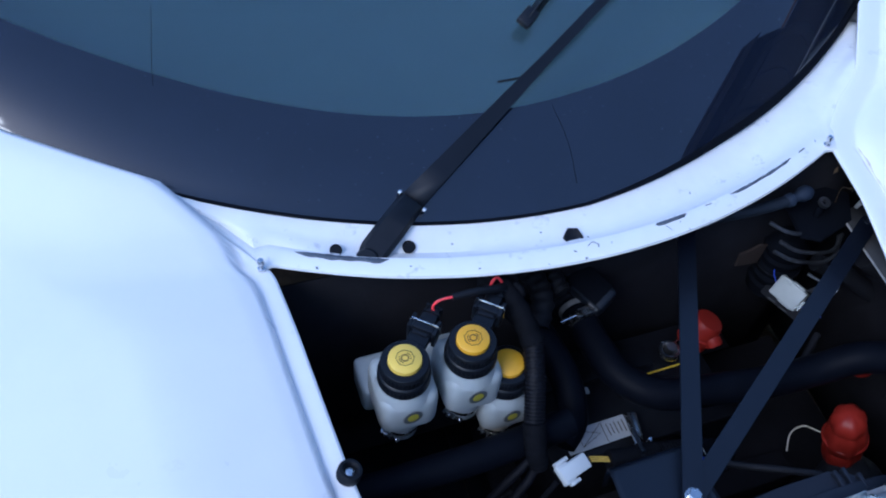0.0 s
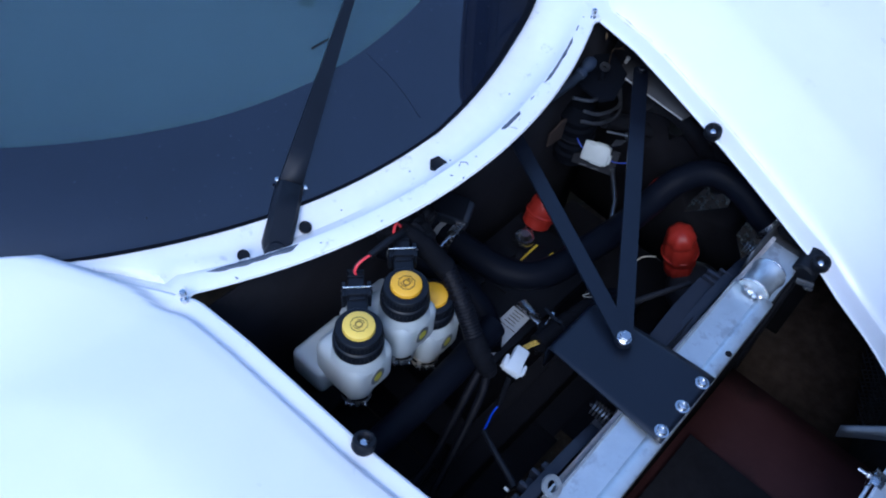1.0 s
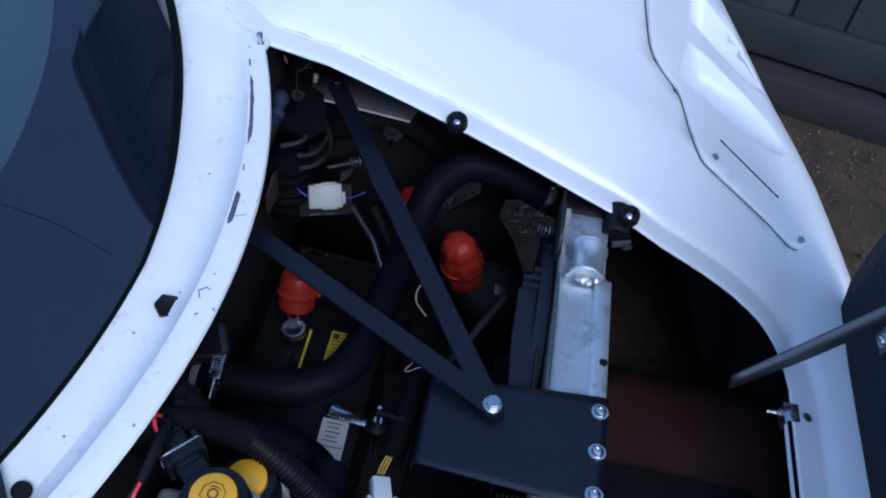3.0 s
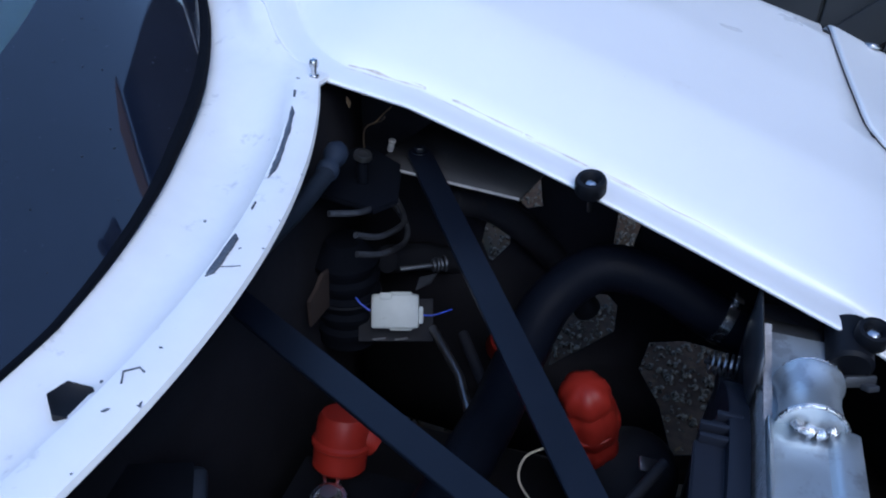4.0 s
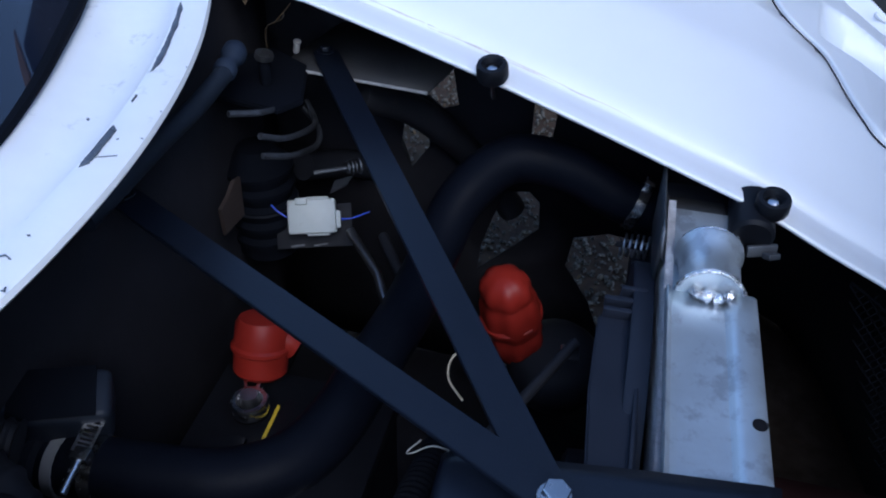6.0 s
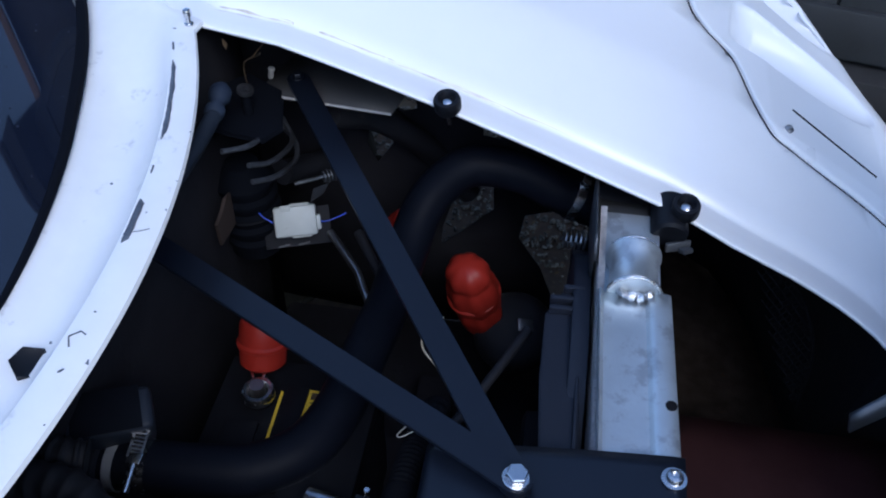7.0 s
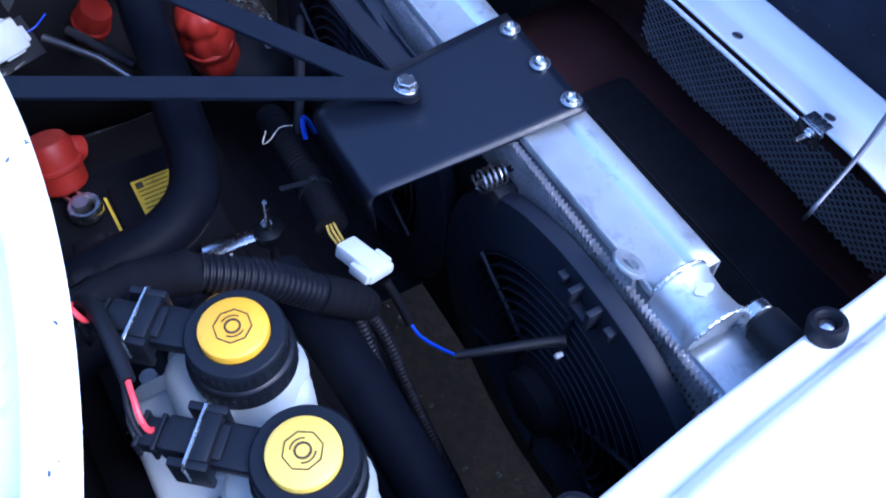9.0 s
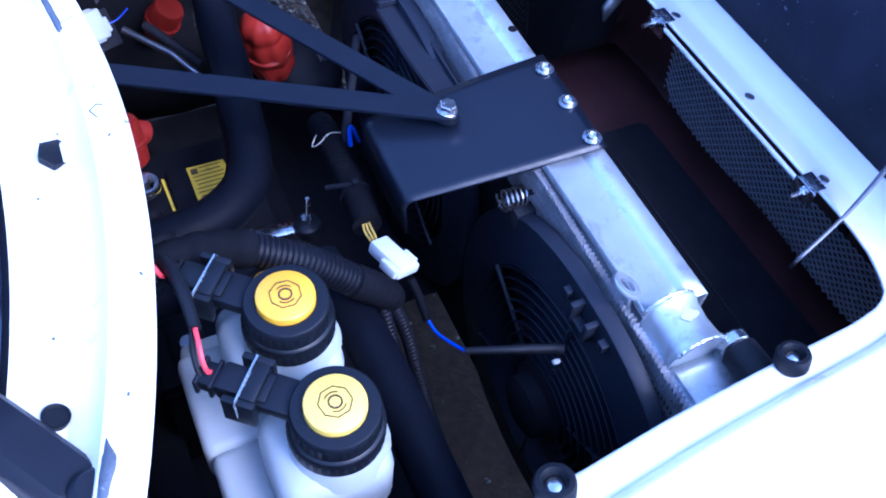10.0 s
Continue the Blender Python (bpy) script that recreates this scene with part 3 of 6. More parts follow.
def cowl():
    """Raised lip behind the hatch opening and the lower rain gutter up to the windscreen."""
    rows = []
    n = 72
    for i in range(n + 1):
        x = -0.60 + 1.24 * i / n
        if -0.378 < x < 0.428:
            y0 = hatch_y(x)
        elif x < 0:
            y0 = lin(-x, [0.378, 0.412, 0.45, 0.485, 0.62], [0.482, 0.525, 0.57, 0.61, 0.68])
        else:
            y0 = lin(x, [0.428, 0.447, 0.485, 0.54, 0.70], [0.481, 0.52, 0.56, 0.60, 0.68])
        if not -0.378 < x < 0.428:
            y0 -= 0.012
        yw, zw = ws_y(x) + ws_edge(x), ws_z(x)
        end = max(0.0, min(1.0, (abs(x - 0.025) - 0.28) / 0.13))
        dip = (1 - end) * 0.022
        lip = 0.845 + end * 0.004
        if not -0.378 < x < 0.428:
            lip, dip = max(lip, 0.845 + (lin(y0 + 0.012, BASE_Y, BASE_Z) - 0.845) * (0.5 if x > 0 else 1.0) - 0.004), 0.0
        yr = y0 + 0.029
        if yw - y0 < 0.045:
            yr = y0 + 0.4 * max(0.0, yw - y0)
        mid = max(yr + 0.002, yr + 0.45 * (yw - yr))
        zg = (lip + zw) / 2 - dip
        row = [(x, y0 + 0.002, lip - 0.007), (x, y0, lip - 0.004), (x, y0 + 0.0015, lip - 0.0005), (x, y0 + 0.006, lip + 0.001), (x, yr - 0.007, lip + 0.003),
               (x, yr - 0.001, lip + 0.002), (x, yr + 0.005, lip - 0.007 * (1 - end)), (x, lin(0.4, [0, 1], [yr + 0.005, mid]), lip + (zg - lip) * 0.72), (x, mid, zg),
               (x, mid + 0.4 * (yw - mid), zg + (zw - zg) * 0.2), (x, yw, zw - 0.003), (x, yw + 0.012, zw - 0.003)]
        rows.append(row)
    return sheet(rows)


part("cowl", cowl(), M_LIP, car, "worn white cowl lip with rain gutter", solid=0.004, angle=42, upward=True)


def cowl_spot(x, f):
    """A place on the gutter, f of the way from the lip to the glass."""
    y0, yw, zw = hatch_y(x), ws_y(x), ws_z(x)
    yr = y0 + 0.029
    mid = yr + 0.45 * (yw - yr)
    zg = (0.845 + zw) / 2 - 0.022 * (1 - max(0.0, min(1.0, (abs(x - 0.025) - 0.28) / 0.13)))
    return Vector((x, yr + (yw - yr) * f, zg + 0.004))


def chip(x0, x1, wide, seed):
    """A long thin patch of missing paint along the ridge, with ragged edges."""
    rnd = random.Random(seed)
    rows = [[], []]
    for i in range(41):
        x = x0 + (x1 - x0) * i / 40
        y = hatch_y(x) + 0.0245
        end = min(1, i / 4, (40 - i) / 4)
        w = wide * end * (0.75 + 0.35 * noise.noise(Vector((x * 60, seed * 3.1, 0)))) + 0.00025
        top = 0.8486 + 0.004 * max(0.0, min(1.0, (abs(x - 0.025) - 0.28) / 0.13))
        rows[0].append((x, y - w * 0.9 + rnd.uniform(-0.0004, 0.0004), top))
        rows[1].append((x, y + w * 0.25 + rnd.uniform(-0.0004, 0.0004), top))
    return sheet(rows)


for n, (a, b, w) in enumerate(((-0.348, -0.240, 0.0080), (0.108, 0.158, 0.0055), (0.235, 0.355, 0.0048), (0.372, 0.385, 0.002), (0.19, 0.20, 0.0012))):
    part("paint_chip", chip(a, b, w, n), M_CHIP, car, "chipped paint showing dark primer", solid=0.0006)
def fleck(x, y, size, seed):
    """A small ragged chip in the lip's paint."""
    rnd = random.Random(seed)
    n = 9
    z = 0.8470 + 0.004 * max(0.0, min(1.0, (abs(x - 0.025) - 0.28) / 0.13)) + 0.08 * min(0.024, max(0.0, y - hatch_y(x)))
    turn, long = rnd.uniform(0, 3), rnd.uniform(1.2, 3.0)
    bm = bmesh.new()
    ring = []
    for i in range(n):
        a = 2 * math.pi * i / n
        q = Vector((size * long * math.cos(a), size * math.sin(a), 0)) * rnd.uniform(0.6, 1.2)
        ring.append(bm.verts.new((x + q.x * math.cos(turn) - q.y * math.sin(turn), y + q.x * math.sin(turn) + q.y * math.cos(turn), z)))
    bm.faces.new(ring)
    return bm


rnd = random.Random(11)
for n in range(16):
    x = rnd.uniform(-0.36, 0.41)
    part("paint_chip", fleck(x, hatch_y(x) + (rnd.uniform(0.0005, 0.003) if n % 2 else rnd.uniform(0.006, 0.022)), rnd.uniform(0.0003, 0.0010), n), M_CHIP, car, solid=0.0004)
for n, (x, f) in enumerate(((0.028, 0.30), (0.000, 0.26), (-0.03, 0.6), (0.2, 0.5), (-0.15, 0.55))):
    p = cowl_spot(x, f)
    part("paint_chip", cyl(0.0011, 0.0008, frame_m(p, (0, -0.3, 1)), 7), M_CHIP, car)
for x, f, r in ((0.008, 0.36, 0.0140), (-0.206, 0.50, 0.0085), (-0.298, 0.20, 0.008)):
    p = cowl_spot(x, f)
    part("grommet", join(lathe([(0, 0.001), (r * 0.8, 0.001), (r, 0.003), (r * 0.96, 0.0), (r * 0.9, -0.004)], frame_m(p, (0, -0.35, 1)), 6 if r > 0.01 else 18)), M_SEAL, car, "dark plugged hole")

# crack line on the lip
part("crack", tube([(0.119, 0.424, 0.8483), (0.123, 0.416, 0.8478), (0.127, 0.410, 0.8472)], 0.0003, 6), M_CHIP, car)
part("crack", tube([(0.008, 0.416, 0.848), (0.016, 0.420, 0.8485), (0.022, 0.414, 0.848), (0.020, 0.410, 0.8477)], 0.0006, 6), M_CHIP, car)


# dirt caught along the crease of the hatch flange
def grime(y0, y1, off, wide, seed):
    rnd = random.Random(seed)
    lx, ly = [p[0] for p in LEFT], [p[1] for p in LEFT]
    rows = []
    for i in range(60):
        y = y0 + (y1 - y0) * i / 59
        end = min(1, i / 10, (59 - i) / 10)
        w = wide * end * max(0.12, 0.55 + 0.9 * noise.noise(Vector((y * 55, seed * 2.3, 0)))) + 0.0001
        x = lin(y, ly, lx) + off + 0.0012 * noise.noise(Vector((y * 30, seed, 5)))
        rows.append([(x + k * w, y, body_z(x + k * w, y) + 0.00025) for k in (-0.5, 0.0, 0.5)])
    return sheet(rows)


for n, (y0, y1, off, wide) in enumerate(((0.49, 0.37, 0.0385, 0.0022), (0.41, 0.26, 0.0400, 0.0016), (0.30, 0.17, 0.0390, 0.0014), (0.48, 0.43, 0.0340, 0.0016), (0.23, 0.10, 0.0400, 0.0010), (0.47, 0.30, 0.0355, 0.0008))):
    part("grime_line", grime(y0, y1, off, wide, n), M_GRIME, car, "brown dirt caught in the crease")


# windscreen
def ws_point(x, v, lift=0.0):
    k = 0.40 - 0.50 * min(v, 0.4)
    c = 1 / math.sqrt(1 + k * k)
    return (x, ws_y(x) + v - k * c * lift, ws_z(x) + glass_rise(v) + glass_wrap(x, v) + c * lift)


def ws_sheet(v0, v1, lift, nv, band=None):
    rows = []
    for i in range(71):
        x = -1.0 + 2.05 * i / 70
        hi = v1 if band is None else band(x)
        lo = v0 + ws_edge(x)
        rows.append([ws_point(x, lo + (hi - lo) * j / nv, lift) for j in range(nv + 1)])
    return sheet(rows)


screen = part("windscreen", ws_sheet(-0.001, 0.80, 0.0, 30), M_GLASS, car, "curved laminated windscreen glass", solid=0.0015)
screen.visible_shadow = False
part("black_band", ws_sheet(-0.002, 0.14, 0.0012, 16, lambda x: lin(x, [-0.6, -0.2, -0.05, 0.1, 0.4], [0.136, 0.136, 0.139, 0.146, 0.152])), M_FRIT, screen, "black ceramic border of the glass")
part("rubber_seal", tube([ws_point(x, ws_edge(x) + lin(x, [0.05, 0.3], [0.0, 0.004]), 0.0005) for x in [-1.0 + 2.05 * i / 160 for i in range(161)]], 0.0034, 8, radius=lambda i, n: 0.0024 + 0.0040 * lin(i / n, [0.5, 0.66], [0, 1])), M_MATT, screen)
rnd = random.Random(3)
dots = bmesh.new()
for n in range(300):
    x, v = rnd.uniform(-0.5, 0.6), rnd.uniform(0.01, 0.26)
    bmesh.ops.create_icosphere(dots, subdivisions=1, radius=rnd.uniform(0.0004, 0.0013), matrix=Matrix.Translation(ws_point(x, v, 0.0014)) @ Matrix.Diagonal((1, 1, 0.4, 1)))
tagged(part("water_spot", dots, M_SPOT, screen), kind="stuff")
for xs, v0, v1, r in (((0.046, 0.049, 0.041), 0.136, 0.022, 0.0005), ((-0.450, -0.468, -0.480), 0.24, 0.005, 0.0004)):
    part("drip_line", tube(smooth([ws_point(x, v0 + (v1 - v0) * i / 2, 0.0011) for i, x in enumerate(xs)], 6), r, 6), M_MATT, screen)
part("maker_mark", box(0.034, 0.0035, 0.0004, frame_m(ws_point(-0.002, 0.183, 0.001), (0, -0.37, 0.93), (1, 0, 0))), M_SEAL, screen)
part("dashboard", sheet([[(-1.0 + 2.05 * i / 40, ws_y(-1.0 + 2.05 * i / 40) + 0.03 + 0.62 * j / 10, ws_z(-1 + 2.05 * i / 40) - 0.05 + 0.07 * math.sin(j / 10 * 2)) for j in range(11)] for i in range(41)]),
            M_DASH, car, "grey dashboard top under the windscreen", solid=0.01)
part("cabin_back", sheet([[(-1.0 + 2.05 * i, 1.25, 0.5 + 0.45 * j) for j in (0, 1)] for i in (0, 1)]), M_LINER, car, solid=0.01)
XS = [-1.0 + 2.05 * i / 20 for i in range(21)]
part("roof_panel", sheet([[(x, max(ws_y(x) + 0.70, 0.0) + (1.98 - ws_y(x) - 0.70) * j / 6, ws_z(x) + glass_wrap(x, 0.7) + 0.182 + 0.05 * math.sin(j / 6 * 2.2) - 0.10 * abs(x) ** 3 * j / 6) for j in range(7)] for x in XS]), M_WHITE, car, "white roof panel", solid=0.01)
for s in (-1, 1):
    part("body_side", sheet([[(X0 + s * (1.03 + 0.03 * math.sin(3 * k / 8)), 0.90 + 0.14 * j, z + 0.0 * j) for k, z in enumerate((0.20, 0.32, 0.44, 0.56, 0.68, 0.80, 0.90, 0.96, 1.0))] for j in range(9)]), M_WHITE, car, "plain white body side behind the wing", solid=0.006)
part("rear_panel", sheet([[(X0 - 1.04 + 2.08 * i / 12, 2.02 - 0.04 * abs(i - 6) / 6, z) for z in (0.20, 0.50, 0.80, 1.02)] for i in range(13)]), M_WHITE, car, "plain white closing panel", solid=0.006)


# inner panels of the front bay
def wall_sheet(line, z0, z1, n=1):
    return sheet([[(x, y, z0 + (z1(x, y) - z0) * k / n) for k in range(n + 1)] for x, y in line])


part("bay_liner", wall_sheet([(-0.33, -0.10), (-0.38, 0.1), (-0.41, 0.3), (-0.43, 0.44), (-0.42, 0.50)], 0.28, lambda x, y: body_z(x, y) - 0.008), M_LINER, car, "black inner wing panel", solid=0.004)
part("bulkhead", wall_sheet([(-0.43 + 0.044 * i, 0.495) for i in range(23)], 0.12, lambda x, y: lin(x, [0.30, 0.36], [0.80, 0.838])), M_LINER, car, "black front bulkhead", solid=0.004)
part("bulkhead_shelf", sheet([[(-0.40 + 0.05 * i, 0.44, 0.40), (-0.40 + 0.05 * i, 0.50, 0.40)] for i in range(17)]), M_LINER, car, solid=0.004)
# flat flange along the inner wing, with a bright edge towards the bay
INNER = [0.292, 0.34, 0.40, 0.448]


def inner_edge(y):
    return (0.4465 + 0.10 * (y - 0.292), y, 0.747)


part("inner_panel", sheet([[inner_edge(y), (inner_edge(y)[0] + 0.05, y - 0.010, 0.7465), (0.572, y - 0.030, 0.752)] for y in INNER]), M_GREY, car, "flat dark grey inner wing flange", solid=0.003, angle=12)
part("flange_edge", tube([(inner_edge(y)[0] - 0.0006, y, 0.7462) for y in INNER], 0.0016, 6), M_EDGE, car, "bright edge of the flange")


twig = thing("dead_twig", (0.44, 0.45, 0.79), "thin dry brown stalks caught under the wing", "twig")
part("stalk", tube(smooth([(0.464, 0.458, 0.7485), (0.456, 0.455, 0.787), (0.456, 0.438, 0.799), (0.440, 0.428, 0.812)], 6), 0.0008, 5), M_LEAF, twig)
part("stalk", tube(smooth([(0.456, 0.446, 0.794), (0.462, 0.436, 0.806), (0.458, 0.428, 0.815)], 6), 0.0006, 5), M_LEAF, twig)
part("leaf_scrap", slab([(-0.007, 0), (0.0, 0.0025), (0.008, 0.001), (0.001, -0.003)], 0.0006, pose(0.428, 0.460, 0.826, 30, -20, 30)), M_LEAF, twig)


def ground_mask():
    """Added black sheet that hides the lit ground outside, with openings towards the wheel arch."""
    bm = bmesh.new()

    def loop(pts):
        vs = [bm.verts.new((0.575, y, z)) for y, z in pts]
        return [bm.edges.new((a, b)) for a, b in zip(vs, vs[1:] + vs[:1])]
    edges = loop([(-0.02, 0.30), (-0.02, 0.725), (0.10, 0.765), (0.30, 0.80), (0.52, 0.83), (0.52, 0.30), (0.30, 0.28), (0.10, 0.29)])
    for pts in HOLES:
        edges += loop(pts)
    bmesh.ops.triangle_fill(bm, use_beauty=True, edges=edges)
    return bm


HOLES = [
    [(0.354, 0.606), (0.349, 0.640), (0.335, 0.648), (0.321, 0.640), (0.319, 0.611), (0.341, 0.578)],
    [(0.326, 0.680), (0.314, 0.718), (0.295, 0.720), (0.286, 0.669), (0.304, 0.662)],
    [(0.255, 0.440), (0.253, 0.476), (0.240, 0.522), (0.226, 0.564), (0.198, 0.568), (0.185, 0.555), (0.183, 0.516), (0.222, 0.474)],
    [(0.146, 0.467), (0.140, 0.512), (0.100, 0.525), (0.050, 0.520), (0.036, 0.440), (0.045, 0.352), (0.083, 0.338), (0.112, 0.415)],
    [(0.202, 0.637), (0.202, 0.686), (0.175, 0.679), (0.180, 0.634)],
]
part("ground_mask", ground_mask(), M_LINER, car, "added black sheet with openings where lit ground shows", solid=0.003)

# front duct
DUCT_Z = 0.45
part("duct_floor", sheet([[(-0.40 + 0.04 * i, -0.005 - 0.0668 * j, DUCT_Z + 0.006 * math.sin(i * 0.9) * (j / 5)) for j in range(6)] for i in range(19)]), M_BROWN, car, "red-brown bare fibreglass intake duct", solid=0.004)
NOSE = [(0.22, -0.275), (0.30, -0.268), (0.38, -0.260), (0.45, -0.250), (0.536, -0.237), (0.60, -0.224), (0.66, -0.206), (0.707, -0.188), (0.75, -0.165), (0.785, -0.12), (0.80, -0.06), (0.80, 0.02)]
# added sheet, coloured like the lit brown ground it stands in for
part("ground_stand_in", sheet([[(x, lin(k / 5, [0, 1], [y, 0.02]), 0.285 + 0.003 * math.sin(x * 31 + k)) for k in range(6)] for x, y in NOSE]), M_EARTH, car, "added brown sheet below the duct in place of the ground", solid=0.004)
part("duct_end", sheet([[(x * (1 - 0.12 * k / 4), y - 0.012 * k / 4, 0.285 + (0.60 - 0.285) * k / 4) for k in range(5)] for x, y in [(0.362, -0.352), (0.368, -0.30)] + NOSE[2:]]), M_LINER, car, "black inner face of the wing", solid=0.004)
part("intake_tunnel", sheet([[(-0.60 + 0.06 * i, -0.372 + 0.12 * ((i - 10) / 10) ** 2, z) for z in (0.36, 0.44, 0.52, 0.61)] for i in range(21)]), M_BROWN, car, "red-brown inside of the nose intake", solid=0.003)
part("valance", sheet([[(-0.72 + 0.072 * i, -0.345 + 0.12 * ((i - 10) / 10) ** 2, 0.325), (-0.72 + 0.072 * i, -0.352 + 0.12 * ((i - 10) / 10) ** 2, 0.27), (-0.72 + 0.072 * i, -0.39 + 0.12 * ((i - 10) / 10) ** 2, 0.20)] for i in range(21)]), M_WHITE, car, "white lower front panel", solid=0.004)
def duct_front():
    """Upright panel ahead of the duct with a long round-ended opening for the mesh."""
    bm = bmesh.new()

    def put(x, z):
        return bm.verts.new((x, -0.3315 - 0.14 * (z - 0.45), z))

    def loop(pts):
        vs = [put(x, z) for x, z in pts]
        return [bm.edges.new((a, b)) for a, b in zip(vs, vs[1:] + vs[:1])]
    edges = loop([(-0.42, 0.432), (0.46, 0.432), (0.50, 0.62), (-0.46, 0.62)])
    edges += loop([(-0.205, 0.437), (0.150, 0.440), (0.178, 0.455), (0.190, 0.480), (0.186, 0.510), (0.165, 0.528), (0.0, 0.533), (-0.19, 0.545), (-0.235, 0.540), (-0.252, 0.515), (-0.245, 0.470), (-0.228, 0.446)])
    bmesh.ops.triangle_fill(bm, use_beauty=True, edges=edges)
    return bm


part("duct_front", duct_front(), M_BROWN, car, "red-brown panel round the mesh opening", solid=0.003)


def expanded_mesh(x0, x1, z0, z1, m, cell=0.0125, high=0.0066, keep=None, r=0.0006):
    """Diamond mesh of thin strands in the local x-z plane."""
    bm = bmesh.new()
    nx, nz = int((x1 - x0) / cell), int((z1 - z0) / high)
    for j in range(nz):
        for i in range(nx):
            x, z = x0 + (i + 0.5 * (j % 2)) * cell, z0 + j * high
            if keep and not keep(x, z):
                continue
            for s in (-1, 1):
                a, b = Vector((x, 0, z)), Vector((x + s * cell / 2, 0.0012, z + high))
                t = (b - a).normalized()
                n = Vector((0, 1, 0))
                w = t.cross(n) * r
                d = n * r * 1.4
                c = [bm.verts.new(q) for q in (a - w - d, a + w - d, a + w + d, a - w + d, b - w - d, b + w - d, b + w + d, b - w + d)]
                for f in ((0, 1, 5, 4), (1, 2, 6, 5), (2, 3, 7, 6), (3, 0, 4, 7)):
                    bm.faces.new([c[k] for k in f])
    return moved(bm, m)


grille = thing("intake_grille", (0, -0.33, DUCT_Z), "silver-grey expanded metal grille in the nose intake", "grille")
part("mesh", expanded_mesh(-0.265, 0.205, 0.0, 0.118, pose(0, -0.3375, DUCT_Z - 0.016, -8, 0, 0), cell=0.0115, high=0.0062, r=0.0008), M_MESH, grille)
part("divider", box(0.012, 0.012, 0.10, pose(-0.145, -0.346, DUCT_Z + 0.04, -8, 0, 0), 0.003), M_DULL, grille)
side_grille = thing("side_grille", (0.43, -0.15, 0.36), "dark expanded metal side grille in the intake duct", "grille")
FLAP = [(-0.128, 0.612), (-0.160, 0.590), (-0.190, 0.558), (-0.222, 0.496), (-0.238, 0.436), (-0.243, 0.345), (-0.226, 0.370), (-0.190, 0.450), (-0.158, 0.525)]
part("mesh", expanded_mesh(-0.25, -0.12, 0.33, 0.64, Matrix(((0, 1, 0, 0.432), (1, 0, 0, 0), (0, 0, 1, 0), (0, 0, 0, 1))), cell=0.011, keep=lambda x, z: inside(x, z, FLAP)), M_DULL, side_grille)
part("edge_wire", tube([(0.432, q.x, q.y) for q in smooth([(y, z, 0) for y, z in FLAP[:6]], 6)], 0.0014, 6), M_DULL, side_grille)
foam = thing("foam_strip", (-0.05, -0.16, DUCT_Z), "matt black foam panel ahead of the radiator", "foam strip")
part("pad", slab([(-0.30, -0.275), (0.140, -0.268), (0.148, -0.26), (0.148, -0.02), (-0.30, -0.02)], 0.006, pose(0, 0, DUCT_Z + 0.010), 0.002), M_FOAM, foam)
part("seam", box(0.40, 0.002, 0.003, pose(-0.10, -0.19, DUCT_Z + 0.0165)), M_DULL, foam)

# ---------------------------------------------------------------- open hatch lid
def lid_point(s, x, off=0.0):
    """s metres up the lid from its hinge edge; off: towards the front."""
    return Vector((x, -0.336 - 0.05 * s - off, 0.640 + s))


rows_in, rows_out = [], []
for k in range(19):
    s = 0.74 * k / 18
    hw = lin(s, [0, 0.015, 0.04, 0.10, 0.25, 0.74], [0.325, 0.342, 0.350, 0.354, 0.360, 0.42])
    bow = min(1.0, s / 0.3)
    rows_in.append([lid_point(s, X0 + hw * i / 12, 0.02 * bow * (1 - abs(i / 12) ** 4)) for i in range(-12, 13)])
    rows_out.append([lid_point(s, X0 + hw * 1.01 * i / 12, 0.012 + 0.02 * bow * (1 - abs(i / 12) ** 4)) for i in range(-12, 13)])
lid = part("hatch_lid", sheet(rows_in), M_LID, car, "open hatch lid with a rough black painted underside", solid=0.004)
part("outer_skin", sheet(rows_out), M_WHITE, lid, "white outer skin", solid=0.004)
part("stiffener", tube([lid_point(0.30, X0 + 0.30 * i / 10, 0.012) for i in range(-10, 11)], 0.02, 10, flat=0.5), M_LID, lid)
rnd = random.Random(21)
flakes = bmesh.new()
for n in range(280):
    q = lid_point(abs(rnd.gauss(0, 0.008)) + 0.002, X0 + rnd.uniform(-0.33, 0.33), -0.001)
    bmesh.ops.create_icosphere(flakes, subdivisions=1, radius=rnd.uniform(0.0010, 0.0038), matrix=Matrix.Translation(q) @ Matrix.Diagonal((rnd.uniform(0.6, 2.2), 0.25, rnd.uniform(0.6, 1.5), 1)))
tagged(part("paint_flake", flakes, M_LIP, lid), "specks of white showing through the black paint", kind="stuff")


